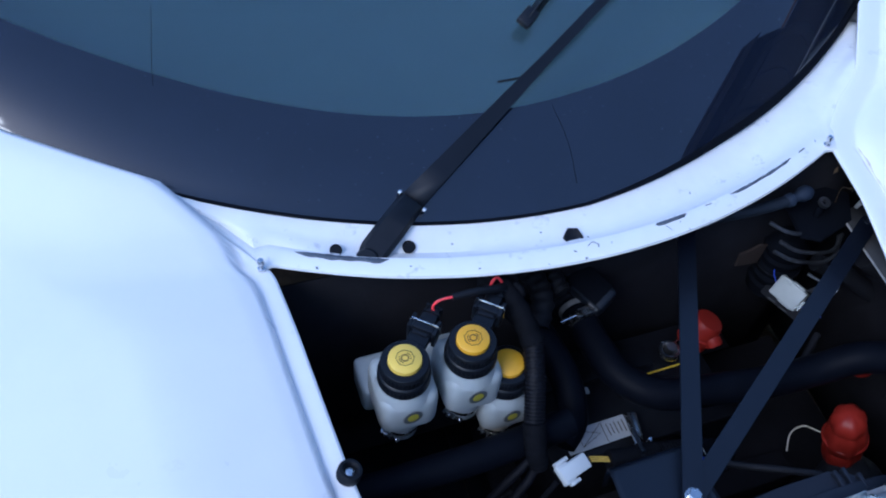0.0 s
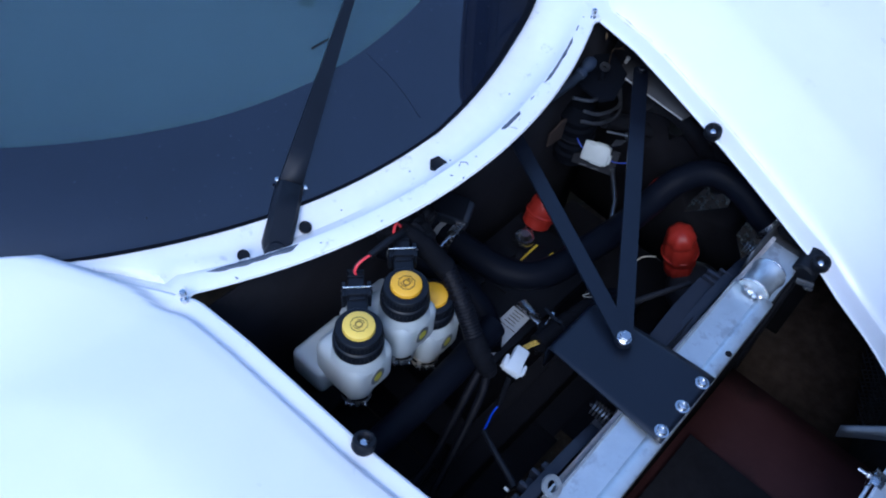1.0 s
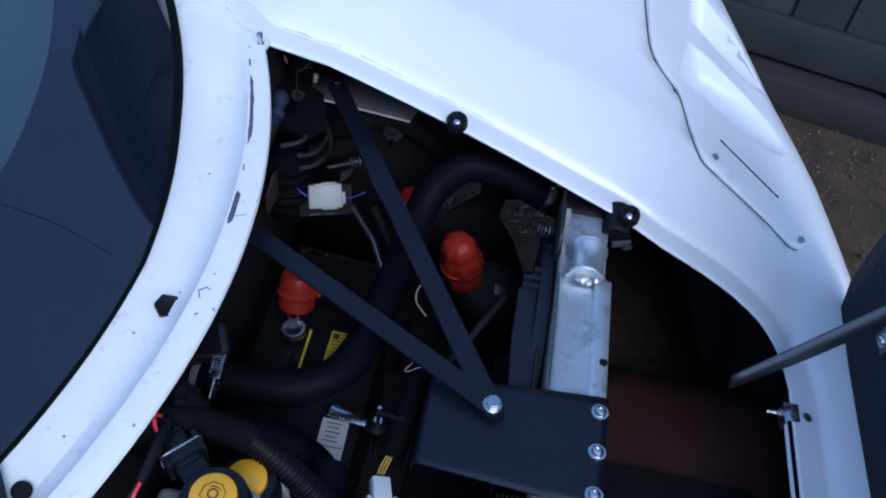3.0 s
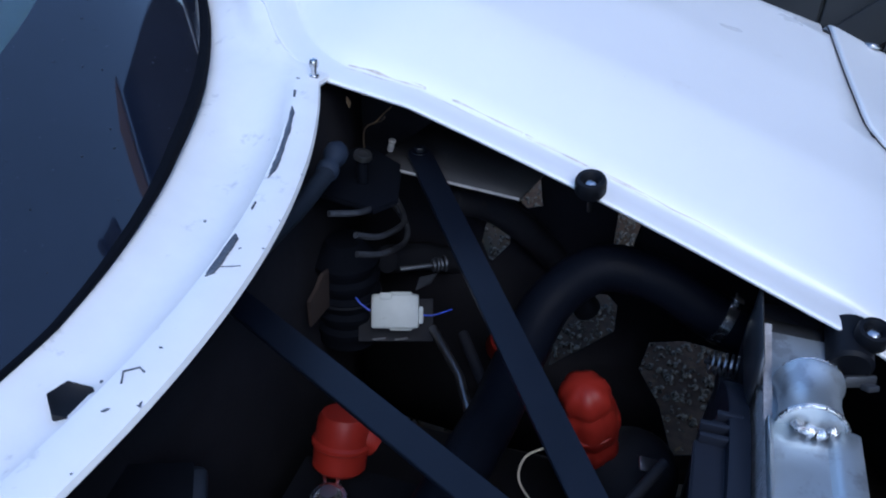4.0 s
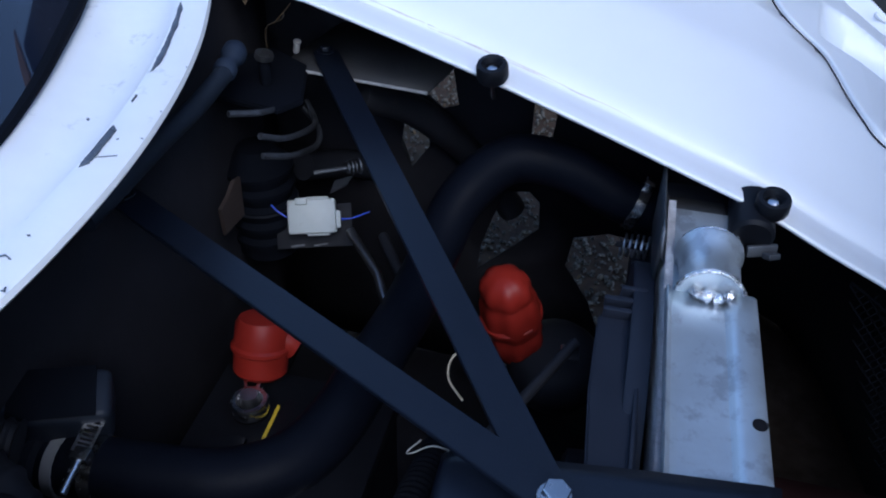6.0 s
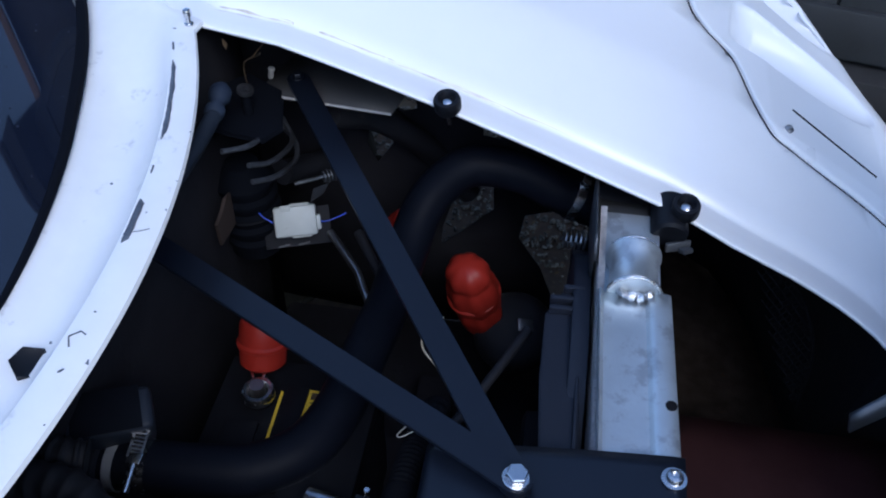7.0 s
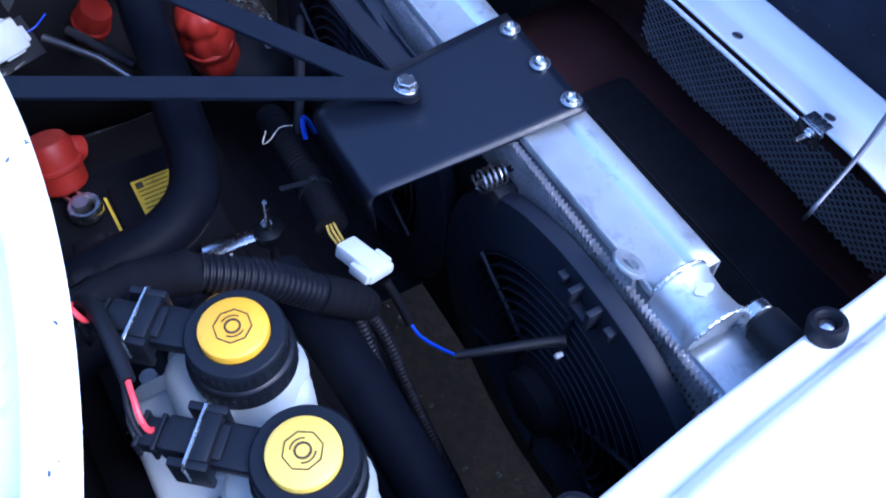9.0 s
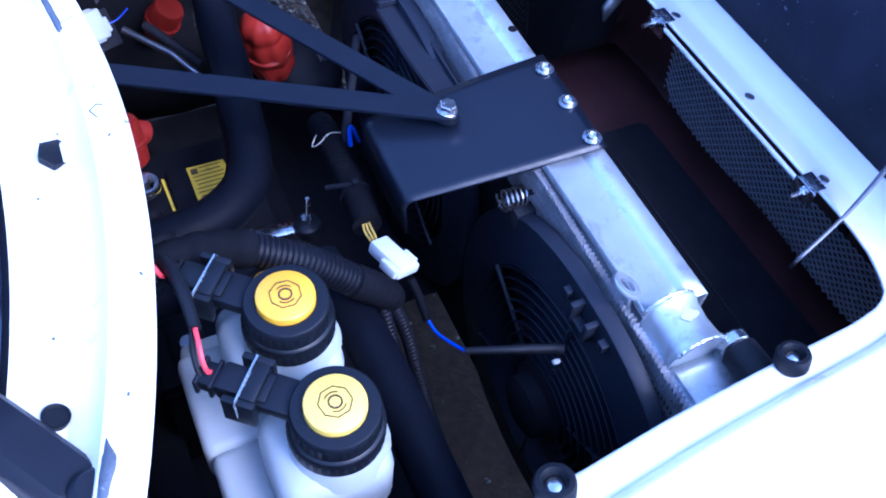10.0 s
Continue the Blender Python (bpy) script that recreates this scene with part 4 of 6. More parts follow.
def hinge_arm(side, x, a, b, c):
    a, b, c = Vector(a), Vector(b), Vector(c)
    line = smooth([a, b, c], 8)
    way = Vector((side * -0.18, -0.19, -0.96)).normalized()
    rows = []
    for i, p in enumerate(line):
        w = 0.010 + 0.005 * min(1.0, i / 8)
        rows.append([p - way * w, p + way * w])
    h = part("hatch_hinge", sheet(rows), M_HINGE, car, "flat steel gooseneck hinge arm", solid=0.004)
    part("tab", box(0.03, 0.004, 0.085, pose(c.x - side * 0.006, c.y - 0.002, c.z - 0.030, 4, 0, 0), 0.001), M_HINGE, h)
    for dz in (-0.002, -0.06):
        part("bolt", domebolt((c.x - side * 0.006, c.y + 0.001, c.z + dz), (0, 1, 0.1), 0.0065, 0.009), M_STEEL, h)
    part("bracket", box(0.032, 0.003, 0.022, pose(x - side * 0.022, -0.244, 0.628, 0, 0, 0), 0.001), M_STEEL, h)
    part("bracket_bolt", join(cyl(0.003, 0.022, frame_m((x - side * 0.020, -0.246, 0.632), (0, 1, -0.1)), 10), hexbolt((x - side * 0.020, -0.242, 0.632), (0, 1, 0), 0.005, 0.004, 0.006)), M_STEEL, h)
    part("bracket_plate", box(0.026, 0.016, 0.003, pose(x - side * 0.022, -0.252, 0.640), 0.001), M_STEEL, h)
    return h


hinge_arm(1, 0.185, (0.184, -0.175, 0.646), (0.212, -0.258, 0.712), (0.240, -0.338, 0.782))
hinge_arm(-1, -0.149, (-0.203, -0.172, 0.628), (-0.181, -0.255, 0.668), (-0.150, -0.338, 0.760))
rod = thing("hinge_rod", (X0, -0.2455, 0.632), "thin bright steel hinge rod under the nose lip", "rod")
part("rod", tube([(X0 - 0.150 + 0.30 * i / 6, -0.2455, 0.632) for i in range(7)], 0.0027, 8), M_ROD, rod)
for x in (0.164, 0.010, -0.125):
    z = body_z(x, -0.272)
    b = thing("lip_screw", (x, -0.272, z), "small dark countersunk screw in the white nose lip", "screw", group="lip screws")
    part("head", lathe([(0, 0.0012), (0.004, 0.0012), (0.0062, 0.0002), (0.0062, -0.002)], frame_m((x, -0.272, z + 0.0006), (0, -0.2, 1)), 14), M_DSTEEL, b)


# ---------------------------------------------------------------- bump stops and ball studs round the opening
def bump_stop(at, out):
    k = thing("rubber_bump_stop", at, "round black rubber bump stop screwed to the hatch edge", "bump stop", group="hatch bump stops")
    m = frame_m(at, out)
    part("buffer", lathe([(0, -0.004), (0.0122, -0.004), (0.0138, -0.001), (0.0138, 0.009), (0.0125, 0.012), (0.0092, 0.0125), (0.0068, 0.0095), (0.0068, 0.006), (0, 0.006)], m, 26), M_SEAL, k)
    part("screw", join(lathe([(0, 0.0085), (0.003, 0.0085), (0.006, 0.0065), (0.006, 0.005)], m, 16), cyl(0.0025, 0.022, m @ pose(0, 0, -0.026), 10)), M_STEEL, k)


for x, y, s in ((0.394, 0.222, 1), (0.348, -0.02, 1), (-0.355, 0.228, -1), (-0.322, -0.018, -1)):
    bump_stop((x, y, lin(y, BASE_Y, BASE_Z) + 0.006), (-0.25 * s, 0.05, 1))
for x, y in ((-0.391, 0.49), (0.422, 0.491)):
    k = thing("ball_stud", (x, y, 0.848), "small bright steel ball stud at the hatch corner", "ball stud", group="ball studs")
    part("stud", lathe([(0, 0), (0.0048, 0), (0.0048, 0.003), (0.0026, 0.004), (0.0026, 0.009), (0.0042, 0.012), (0.0046, 0.0145), (0.0036, 0.018), (0, 0.0195)], pose(x, y, 0.848), 16), M_STEEL, k)

# ---------------------------------------------------------------- wiper
wiper = thing("windscreen_wiper", (-0.255, 0.485, 0.83), "single satin black windscreen wiper lying on the glass", "wiper")
P = lambda x, v, l: Vector(ws_point(x, v, l))
pivot, joint = Vector((-0.264, 0.480, 0.833)), Vector((-0.189, 0.534, 0.864))
head = []
for q, w in ((pivot, 0.014), (pivot.lerp(joint, 0.15), 0.0185), (pivot.lerp(joint, 0.6), 0.0185), (joint, 0.017)):
    head.append((q, w))
axis = (joint - pivot).normalized()
across = axis.cross(Vector((0, -0.4, 0.9))).normalized()
up = across.cross(axis)
part("arm_head", sheet([[q - across * w - up * 0.012, q - across * w, q - across * w * 0.7 + up * 0.006, q + across * w * 0.7 + up * 0.006, q + across * w, q + across * w - up * 0.012] for q, w in head]), M_WIPER, wiper, solid=0.003)
part("pivot_cap", lathe([(0, 0.012), (0.011, 0.012), (0.0145, 0.008), (0.015, -0.012)], frame_m(pivot, up), 20), M_WIPER, wiper)
for s in (-1, 1):
    part("hinge_pin", cyl(0.0034, 0.005, frame_m(joint + across * s * 0.0165, across * s), 12, 0.001), M_STEEL, wiper)
far = Vector((0.42, 0.927, 0.990))
arm = [joint.lerp(far, t) + Vector((0, 0, 0.004 * math.sin(math.pi * t))) for t in [i / 12 for i in range(13)]]
a2 = (far - joint).normalized()
c2 = a2.cross(Vector((0, -0.5, 0.86))).normalized()
u2 = c2.cross(a2)
part("arm", sheet([[q - c2 * w - u2 * 0.008, q - c2 * w, q + c2 * w, q + c2 * w - u2 * 0.008] for q, w in [(q, 0.0150 - 0.0075 * min(1.0, i / 5)) for i, q in enumerate(arm)]]), M_WIPER, wiper, solid=0.002)
b0, b1 = P(0.052, 0.265, 0.010), P(0.62, 0.48, 0.012)
part("blade", sheet([[q + Vector((-0.5, 0.75, 0.3)) * 0.008, q + Vector((0, -0.01, 0.017)), q + Vector((0.5, -0.75, -0.3)) * 0.008] for q in [b0.lerp(b1, i / 20) for i in range(21)]]), M_WIPER, wiper, solid=0.002)
part("rubber_edge", tube([b0.lerp(b1, i / 20) - Vector((0, -0.004, 0.007)) for i in range(21)], 0.003, 6), M_SEAL, wiper)
part("end_cap", box(0.03, 0.022, 0.014, frame_m(b0 + Vector((0, -0.003, 0.008)), (0, -0.5, 0.86), b1 - b0), 0.004), M_WIPER, wiper)

# ---------------------------------------------------------------- radiator, its top beam and fans
BEAM = lambda x: 0.7165 + 0.042 * x
TILT_B = math.degrees(math.atan(0.042))


def beam_sheet(x0, x1, prof, n=10):
    return sheet([[(x0 + (x1 - x0) * i / n, y + 0.02 * (x0 + (x1 - x0) * i / n), BEAM(x0 + (x1 - x0) * i / n) + z) for y, z in prof] for i in range(n + 1)])


rad = thing("radiator", (X0, 0.03, 0.25), "aluminium radiator with finned core under a welded top beam", "radiator")
trough = [(0.0545, -0.006), (0.0545, 0.001), (0.0535, 0.0022), (0.052, 0.001), (0.050, -0.002), (0.045, -0.003), (0.013, -0.003), (0.0105, 0.000), (0.008, 0.0022), (0.005, 0.0028), (-0.0065, 0.0022), (-0.0095, 0.0005), (-0.010, -0.003), (-0.010, -0.03)]
beam = part("top_beam", beam_sheet(-0.230, 0.238, trough, 24), M_ALU, rad, "raw aluminium channel with scuffs and stains", solid=0.003)
part("beam_hole", cyl(0.0048, 0.001, pose(0.119, -0.0015, BEAM(0.119) + 0.0022), 16), M_FOAM, beam)
for s, xa, xb, yc, rc, up in ((1, 0.238, 0.287, 0.028, 0.0235, -0.004), (-1, -0.228, -0.274, 0.024, 0.0265, -0.010)):
    L = abs(xb - xa)
    zc = BEAM(xa) + up
    m = frame_m((xa, yc, zc), (s, 0, 0.042 * s))
    tube_end = part("collar", lathe([(0.0, 0.0), (rc + 0.001, 0.0), (rc + 0.002, 0.002), (rc, 0.006), (rc - 0.0018, L * 0.5), (rc, L - 0.007), (rc + 0.0025, L - 0.003), (rc + 0.0025, L), (0.0, L)], m, 36), M_ALU, rad, "plain welded aluminium stub tube")
    if s < 0:
        part("paint_dab", slab([(0.006 * (1 + 0.35 * math.sin(3 * a + 1)) * math.cos(a), 0.0075 * (1 + 0.3 * math.cos(4 * a)) * math.sin(a)) for a in [2 * math.pi * k / 14 for k in range(14)]], 0.0006, pose(xa - 0.020, yc - 0.001, zc + rc - 0.0018)), M_LABELW, tube_end, "small dab of white paint")
    for x_w, lo, hi in ((xa - s * 0.001, 0.3, 2.85), (xb, 0.5, 2.6)):
        bead = [Vector((x_w, yc + (rc + 0.001) * math.cos(t), zc + (x_w - xa) * 0.042 + (rc + 0.001) * math.sin(t))) for t in np.linspace(lo, hi, 26)]
        part("weld", tube(bead, 0.002, 8, radius=lambda i, n: 0.0013 + 0.0007 * abs(math.sin(i * 1.9))), M_WELD, rad)
blob = tube([(0.234 + 0.002 * math.sin(i * 1.1), 0.012 + 0.0021 * i, BEAM(0.236) + 0.0000 + 0.0012 * math.sin(i * 2.1)) for i in range(15)], 0.006, 10, radius=lambda i, n: 0.0042 + 0.0016 * math.sin(i * 1.6), flat=1.0)
part("weld", blob, M_WELD, rad, "bright rippled aluminium weld")
# left end darker than the right: the wing's shade is put into its colour
part("beam_end", beam_sheet(0.287, 0.380, [(0.060, -0.05), (0.060, 0.010), (0.0585, 0.012), (0.057, 0.010), (0.056, -0.012), (0.050, -0.020), (0.004, -0.020), (-0.004, -0.028), (-0.006, -0.05)], 6), M_HINGE, rad, solid=0.003)
part("beam_end", beam_sheet(-0.335, -0.274, [(0.055, -0.05), (0.055, -0.010), (0.052, -0.014), (0.0, -0.016), (-0.012, -0.018), (-0.014, -0.05)], 6), M_ALU, rad, solid=0.003)
part("lug", join(lathe([(0.0075, -0.002), (0.0140, -0.002), (0.0146, 0), (0.0140, 0.002), (0.0075, 0.002), (0.0075, -0.002)], frame_m((-0.203, 0.056, 0.720), (0.0, -0.55, 0.9)), 26),
                 box(0.018, 0.003, 0.030, pose(-0.203, 0.053, 0.697, -12, 0, 0))), M_ALU, rad, "aluminium eye lug")
part("core", box(0.70, 0.054, 0.42, pose(X0 - 0.005, 0.028, 0.468, 0, -TILT_B, 0), 0.003), M_LINER, rad, "finned radiator core")
fins = bmesh.new()
for band in range(6):
    z0 = -0.007 - band * 0.0105
    pts = []
    for i in range(290):
        x = -0.335 + 0.0024 * i
        pts.append((x, BEAM(x) + z0 - (0.0085 if i % 2 else 0.0)))
    for (xa, za), (xb, zb) in zip(pts, pts[1:]):
        v = [fins.verts.new(q) for q in ((xa, 0.0535, za), (xb, 0.0535, zb), (xb, 0.0595, zb), (xa, 0.0595, za))]
        fins.faces.new(v)
        w = [fins.verts.new(q) for q in ((xa, 0.0594, za), (xb, 0.0594, zb), (xb, 0.0594, zb - 0.0012), (xa, 0.0594, za - 0.0012))]
        fins.faces.new(w)
tagged(part("fin", fins, M_CORE, rad), "zigzag cooling fins", kind="stuff")
for band in range(6):
    part("cooling_tube", box(0.69, 0.056, 0.0014, pose(X0 - 0.005, 0.0295, BEAM(X0) - 0.0165 - band * 0.0105, 0, -TILT_B, 0)), M_ALU, rad)
part("end_tank", box(0.05, 0.07, 0.40, pose(0.395, 0.03, 0.51, 0, -TILT_B, 0), 0.008), M_DULL, rad, "black end tank")
part("end_tank", box(0.05, 0.07, 0.40, pose(-0.36, 0.03, 0.46, 0, -TILT_B, 0), 0.008), M_DULL, rad, "black end tank")
part("inlet", join(cyl(0.0180, 0.03, frame_m((0.443, 0.045, 0.648), (0.12, 1, 0.0)), 24)), M_ALU, rad)


def fan(cx, cz, lugs):
    """Fan with a flat square-cornered shroud, a round ringed guard and clip lugs; lugs: offsets along the top edge."""
    f = thing("radiator_fan", (cx, 0.085, cz), "black plastic electric radiator fan with ringed guard", "fan", group="radiator fans")
    m = frame_m((cx, 0.064, cz), (0, 1, 0), (-1, 0, 0))
    rows = []
    for k in range(73):
        a = 2 * math.pi * k / 72
        ca, sa = math.cos(a), math.sin(a)
        s = 0.200 / (abs(ca) ** 2.25 + abs(sa) ** 2.25) ** (1 / 2.25)
        rows.append([m @ Vector((r * ca, r * sa, z)) for r, z in ((s, 0.0), (s, 0.013), (s - 0.0015, 0.0155), (s - 0.006, 0.016), (0.156, 0.017), (0.153, 0.019), (0.150, 0.019), (0.148, 0.015), (0.148, 0.0))])
    part("shroud", sheet(rows), M_SATIN, f, "flat satin black shroud plate")
    for k in range(9):
        # each guard ring is a tall flat hoop, leaning outwards
        r, top = 0.048 + 0.0118 * k, 0.027 - 0.0009 * k
        rows = []
        for i in range(65):
            a = 2 * math.pi * i / 64
            rows.append([m @ Vector((q * math.cos(a), q * math.sin(a), z)) for q, z in ((r, top - 0.016), (r + 0.0035, top - 0.001), (r + 0.0045, top), (r + 0.0055, top - 0.001), (r + 0.0025, top - 0.016))])
        part("guard_ring", sheet(rows), M_SATIN, f)
    for k in range(6):
        a = 2 * math.pi * k / 6 + 0.5
        part("guard_spoke", tube([m @ Vector((r * math.cos(a), r * math.sin(a), 0.021)) for r in (0.03, 0.09, 0.150)], 0.0026, 6), M_SATIN, f)
    part("motor", lathe([(0, 0.050), (0.026, 0.050), (0.034, 0.046), (0.035, 0.030), (0.044, 0.027), (0.044, 0.012)], m, 30), M_LINER, f, "round fan motor")
    for k in range(8):
        a = 2 * math.pi * k / 8
        q = m @ pose(0, 0, 0.006) @ Matrix.Rotation(a, 4, "Z")
        part("blade", moved(sheet([[(0.042, -0.012, -0.002), (0.042, 0.014, 0.006)], [(0.095, -0.018, -0.003), (0.098, 0.024, 0.005)], [(0.142, -0.014, -0.003), (0.143, 0.030, 0.003)]]), q), M_PLASTIC, f, solid=0.002)
    for s in lugs:
        # stepped clip lugs on the top edge
        mm = m @ pose(-s, 0.181, 0.017)
        clip = join(box(0.006, 0.024, 0.014, mm @ pose(-0.012, 0, 0.005), 0.001), box(0.006, 0.024, 0.014, mm @ pose(0.012, 0, 0.005), 0.001), box(0.030, 0.006, 0.010, mm @ pose(0, -0.009, 0.005), 0.001),
                    box(0.009, 0.010, 0.008, mm @ pose(-0.030, 0.002, 0.003), 0.001), box(0.009, 0.010, 0.008, mm @ pose(0.030, 0.002, 0.003), 0.001))
        part("clip_lug", clip, M_SATIN, f)
    return f


fan(-0.185, 0.494, (-0.013,))
left_fan = fan(0.218, 0.500, ())
part("shroud_shelf", slab([(0.082, 0.068), (0.262, 0.067), (0.275, 0.075), (0.268, 0.089), (0.235, 0.104), (0.16, 0.104), (0.082, 0.099)], 0.006, pose(0, 0, 0.683), 0.0015), M_SATIN, left_fan, "flat top edge of the shroud")
part("shelf_rib", box(0.17, 0.003, 0.007, pose(0.172, 0.0715, 0.691), 0.0008), M_SATIN, left_fan)
for x, y, w in ((0.238, 0.086, 0.030), (0.251, 0.084, 0.034), (0.266, 0.079, 0.020)):
    part("clip_lug", box(0.005, w, 0.010, pose(x, y, 0.692), 0.001), M_SATIN, left_fan)


def spring_bolt(at):
    s = thing("spring_bolt", at, "long bolt with a coil spring holding the radiator", "bolt", group="radiator spring bolts")
    x, y, z = at
    coil = [Vector((x + 0.0100 * math.cos(t), y - 0.012 + 0.026 * t / (2 * math.pi * 5), z + 0.0100 * math.sin(t))) for t in np.linspace(0, 2 * math.pi * 5, 70)]
    part("spring", tube(coil, 0.0012, 6), M_DSTEEL, s)
    part("stem", tube([(x, y - 0.03, z), (x, y + 0.018, z)], 0.0028, 8), M_DULL, s)
    part("block", box(0.034, 0.022, 0.026, pose(x, y - 0.008, z - 0.022), 0.003), M_DULL, s)


spring_bolt((-0.052, 0.078, 0.675))
spring_bolt((0.378, 0.078, 0.655))

# ---------------------------------------------------------------- bracket plate and its braces
plate = thing("bracket_plate", (0.0, 0.09, 0.715), "black powder-coated folded steel plate bolted over the beam", "bracket")
PZ = lambda y: 0.7275 - 0.13 * y if y > 0 else 0.7275


def plate_sheet():
    rows = []
    for y, hw, dz in ((-0.009, 0.0645, 0), (0.0, 0.0645, 0), (0.06, 0.062, 0), (0.12, 0.058, 0), (0.178, 0.054, 0), (0.184, 0.0535, -0.0012), (0.1875, 0.053, -0.005), (0.1885, 0.053, -0.012), (0.186, 0.052, -0.05)):
        rows.append([(0.003 + hw * i / 6 + 0.012 * max(0, y) / 0.19, y, PZ(y) + dz + BEAM(hw * i / 6) - BEAM(0)) for i in range(-6, 7)])
    return sheet(rows)


part("plate", plate_sheet(), M_BAR, plate, solid=0.003)
for x in (0.048, 0.0, -0.048):
    part("dome_bolt", domebolt((x, 0.0, 0.7275 + 0.042 * x), (0, 0, 1)), M_STEEL, plate, "bright dome-headed bolt with washer")
part("pivot_bolt", hexbolt((0.032, 0.115, 0.7275), (0, -0.1, 1), 0.0085, 0.007, 0.0105), M_STEEL, plate, "bright hexagon bolt with washer")


def flat_bar(name, a, b, width, label, group):
    t = thing(name, a, label, "brace", group=group)
    a, b = Vector(a), Vector(b)
    d = (b - a).normalized()
    w = d.cross(Vector((0, 0, 1))).normalized() * width / 2
    pts = []
    for k in range(9):
        th = math.pi / 2 + math.pi * k / 8
        pts.append((math.cos(th) * width / 2, math.sin(th) * width / 2))
    L = (b - a).length
    outline = pts + [(L + math.cos(th) * width / 2, math.sin(th) * width / 2) for th in [-math.pi / 2 + math.pi * k / 8 for k in range(9)]]
    part("bar", slab(outline, 0.004, frame_m(a, Vector((0, 0, 1)) - d * d.z, d), 0.0006), M_BAR, t)
    part("end_bolt", hexbolt(b + Vector((0, 0, 0.005)), (0, 0, 1), 0.006, 0.005, 0.0085), M_BAR, t)


flat_bar("brace_bar", (0.032, 0.115, 0.7195), (0.485, 0.406, 0.752), 0.0255, "flat black steel brace from the plate to the suspension mount", "brace bars")
flat_bar("brace_bar", (0.032, 0.115, 0.7238), (0.222, 0.482, 0.738), 0.0255, "flat black steel brace from the plate to the bulkhead", "brace bars")


# ---------------------------------------------------------------- brake fluid reservoirs
def reservoir(cx, cy, zt, cap_mat, cap_label, plug=True, turn=0.0, aged=False, marks=True):
    """zt: top of the yellow cap."""
    r = thing("brake_fluid_reservoir", (cx, cy, zt - 0.15), "translucent white brake fluid reservoir with a yellow-topped black cap", "reservoir", group="brake fluid reservoirs")
    c = pose(cx, cy, zt)
    tank = M_AGED if aged else M_TANK
    body = box(0.074, 0.080, 0.074, pose(cx + 0.002, cy + 0.008, zt - 0.089), 0.017, 4)
    part("tank", body, M_TANK, r)
    part("shoulder", lathe([(0.030, -0.045), (0.034, -0.055), (0.036, -0.062)], c, 28), M_TANK, r)
    part("rear_chamber", box(0.088, 0.058, 0.050, pose(cx + 0.001, cy + 0.052, zt - 0.128), 0.009, 3), tank, r, "lower rear chamber of the tank")
    part("outlet", lathe([(0.026, -0.120), (0.022, -0.135), (0.021, -0.165), (0.017, -0.170), (0, -0.170)], c, 24), tank, r)
    part("hose_clip", join(lathe([(0.0225, -0.144), (0.0232, -0.144), (0.0232, -0.150), (0.0225, -0.150)], c, 24), cyl(0.003, 0.03, frame_m((cx - 0.026, cy - 0.012, zt - 0.152), (0.3, -0.6, 0.5)), 8, 0.0005),
                          box(0.012, 0.008, 0.008, pose(cx - 0.024, cy - 0.010, zt - 0.147, 0, 0, 30), 0.001)), M_STEEL, r, "steel hose clip")
    st = pose(cx + 0.003, cy - 0.0325, zt - 0.086, 88, 0, 4)
    stk = part("sticker", cyl(0.0138, 0.0006, st, 26), M_GREYP, r, "round sticker with a dark ring and yellow centre")
    ringm = part("sticker_ring", cyl(0.0120, 0.0006, st @ pose(0, 0, 0.0005), 26), M_STICKER, stk)
    part("sticker_mark", cyl(0.0072, 0.0006, st @ pose(0, 0, 0.0010), 20), M_MUTED, stk)
    cap = part("cap_collar", lathe([(0.0, -0.010), (0.0206, -0.010), (0.0209, -0.0060), (0.0280, -0.0066), (0.0292, -0.0080), (0.0294, -0.0235), (0.0312, -0.0245), (0.0318, -0.0257), (0.0320, -0.041), (0.0305, -0.042), (0.0285, -0.043), (0.0285, -0.050), (0.026, -0.052)], c, 40), M_PLASTIC, r, "ribbed black screw cap collar")
    ribs = join(*[box(0.0005, 0.0018, 0.010, c @ pose(0.0294 * math.cos(a), 0.0294 * math.sin(a), -0.0165, 0, 0, math.degrees(a))) for a in [2 * math.pi * i / 36 for i in range(36)]],
                *[box(0.0005, 0.0018, 0.010, c @ pose(0.0320 * math.cos(a), 0.0320 * math.sin(a), -0.0345, 0, 0, math.degrees(a))) for a in [2 * math.pi * i / 36 for i in range(36)]])
    tagged(part("grip_rib", ribs, M_PLASTIC, cap), "fine grip ribs", kind="stuff")
    disc = part("cap_disc", lathe([(0, 0.0), (0.0182, 0.0), (0.0198, -0.0012), (0.0201, -0.003), (0.0201, -0.013)], c, 40), cap_mat, r, cap_label)
    mk = c @ pose(0, 0, 0.0003, 0, 0, turn)

    def ring(rad, n, w, a0=0.0, a1=2 * math.pi, ph=0.0):
        k = max(2, int(n * (a1 - a0) / (2 * math.pi)))
        rows = []
        for i in range(k + 1):
            a = a0 + (a1 - a0) * i / k + ph
            rows.append([mk @ Vector((rr * math.cos(a), rr * math.sin(a), zz)) for rr, zz in ((rad - w, -0.0006), (rad - w, 0.0003), (rad + w, 0.0003), (rad + w, -0.0006))])
        return sheet(rows)
    if marks:
        part("octagon_mark", ring(0.0108, 8, 0.00035, ph=math.pi / 8), M_INK, disc)
        part("circle_mark", ring(0.0042, 28, 0.0006), M_INK, disc)
        part("arc_mark", join(ring(0.0068, 30, 0.00035, -0.8, 0.8), ring(0.0068, 30, 0.00035, math.pi - 0.8, math.pi + 0.8)), M_INK, disc)
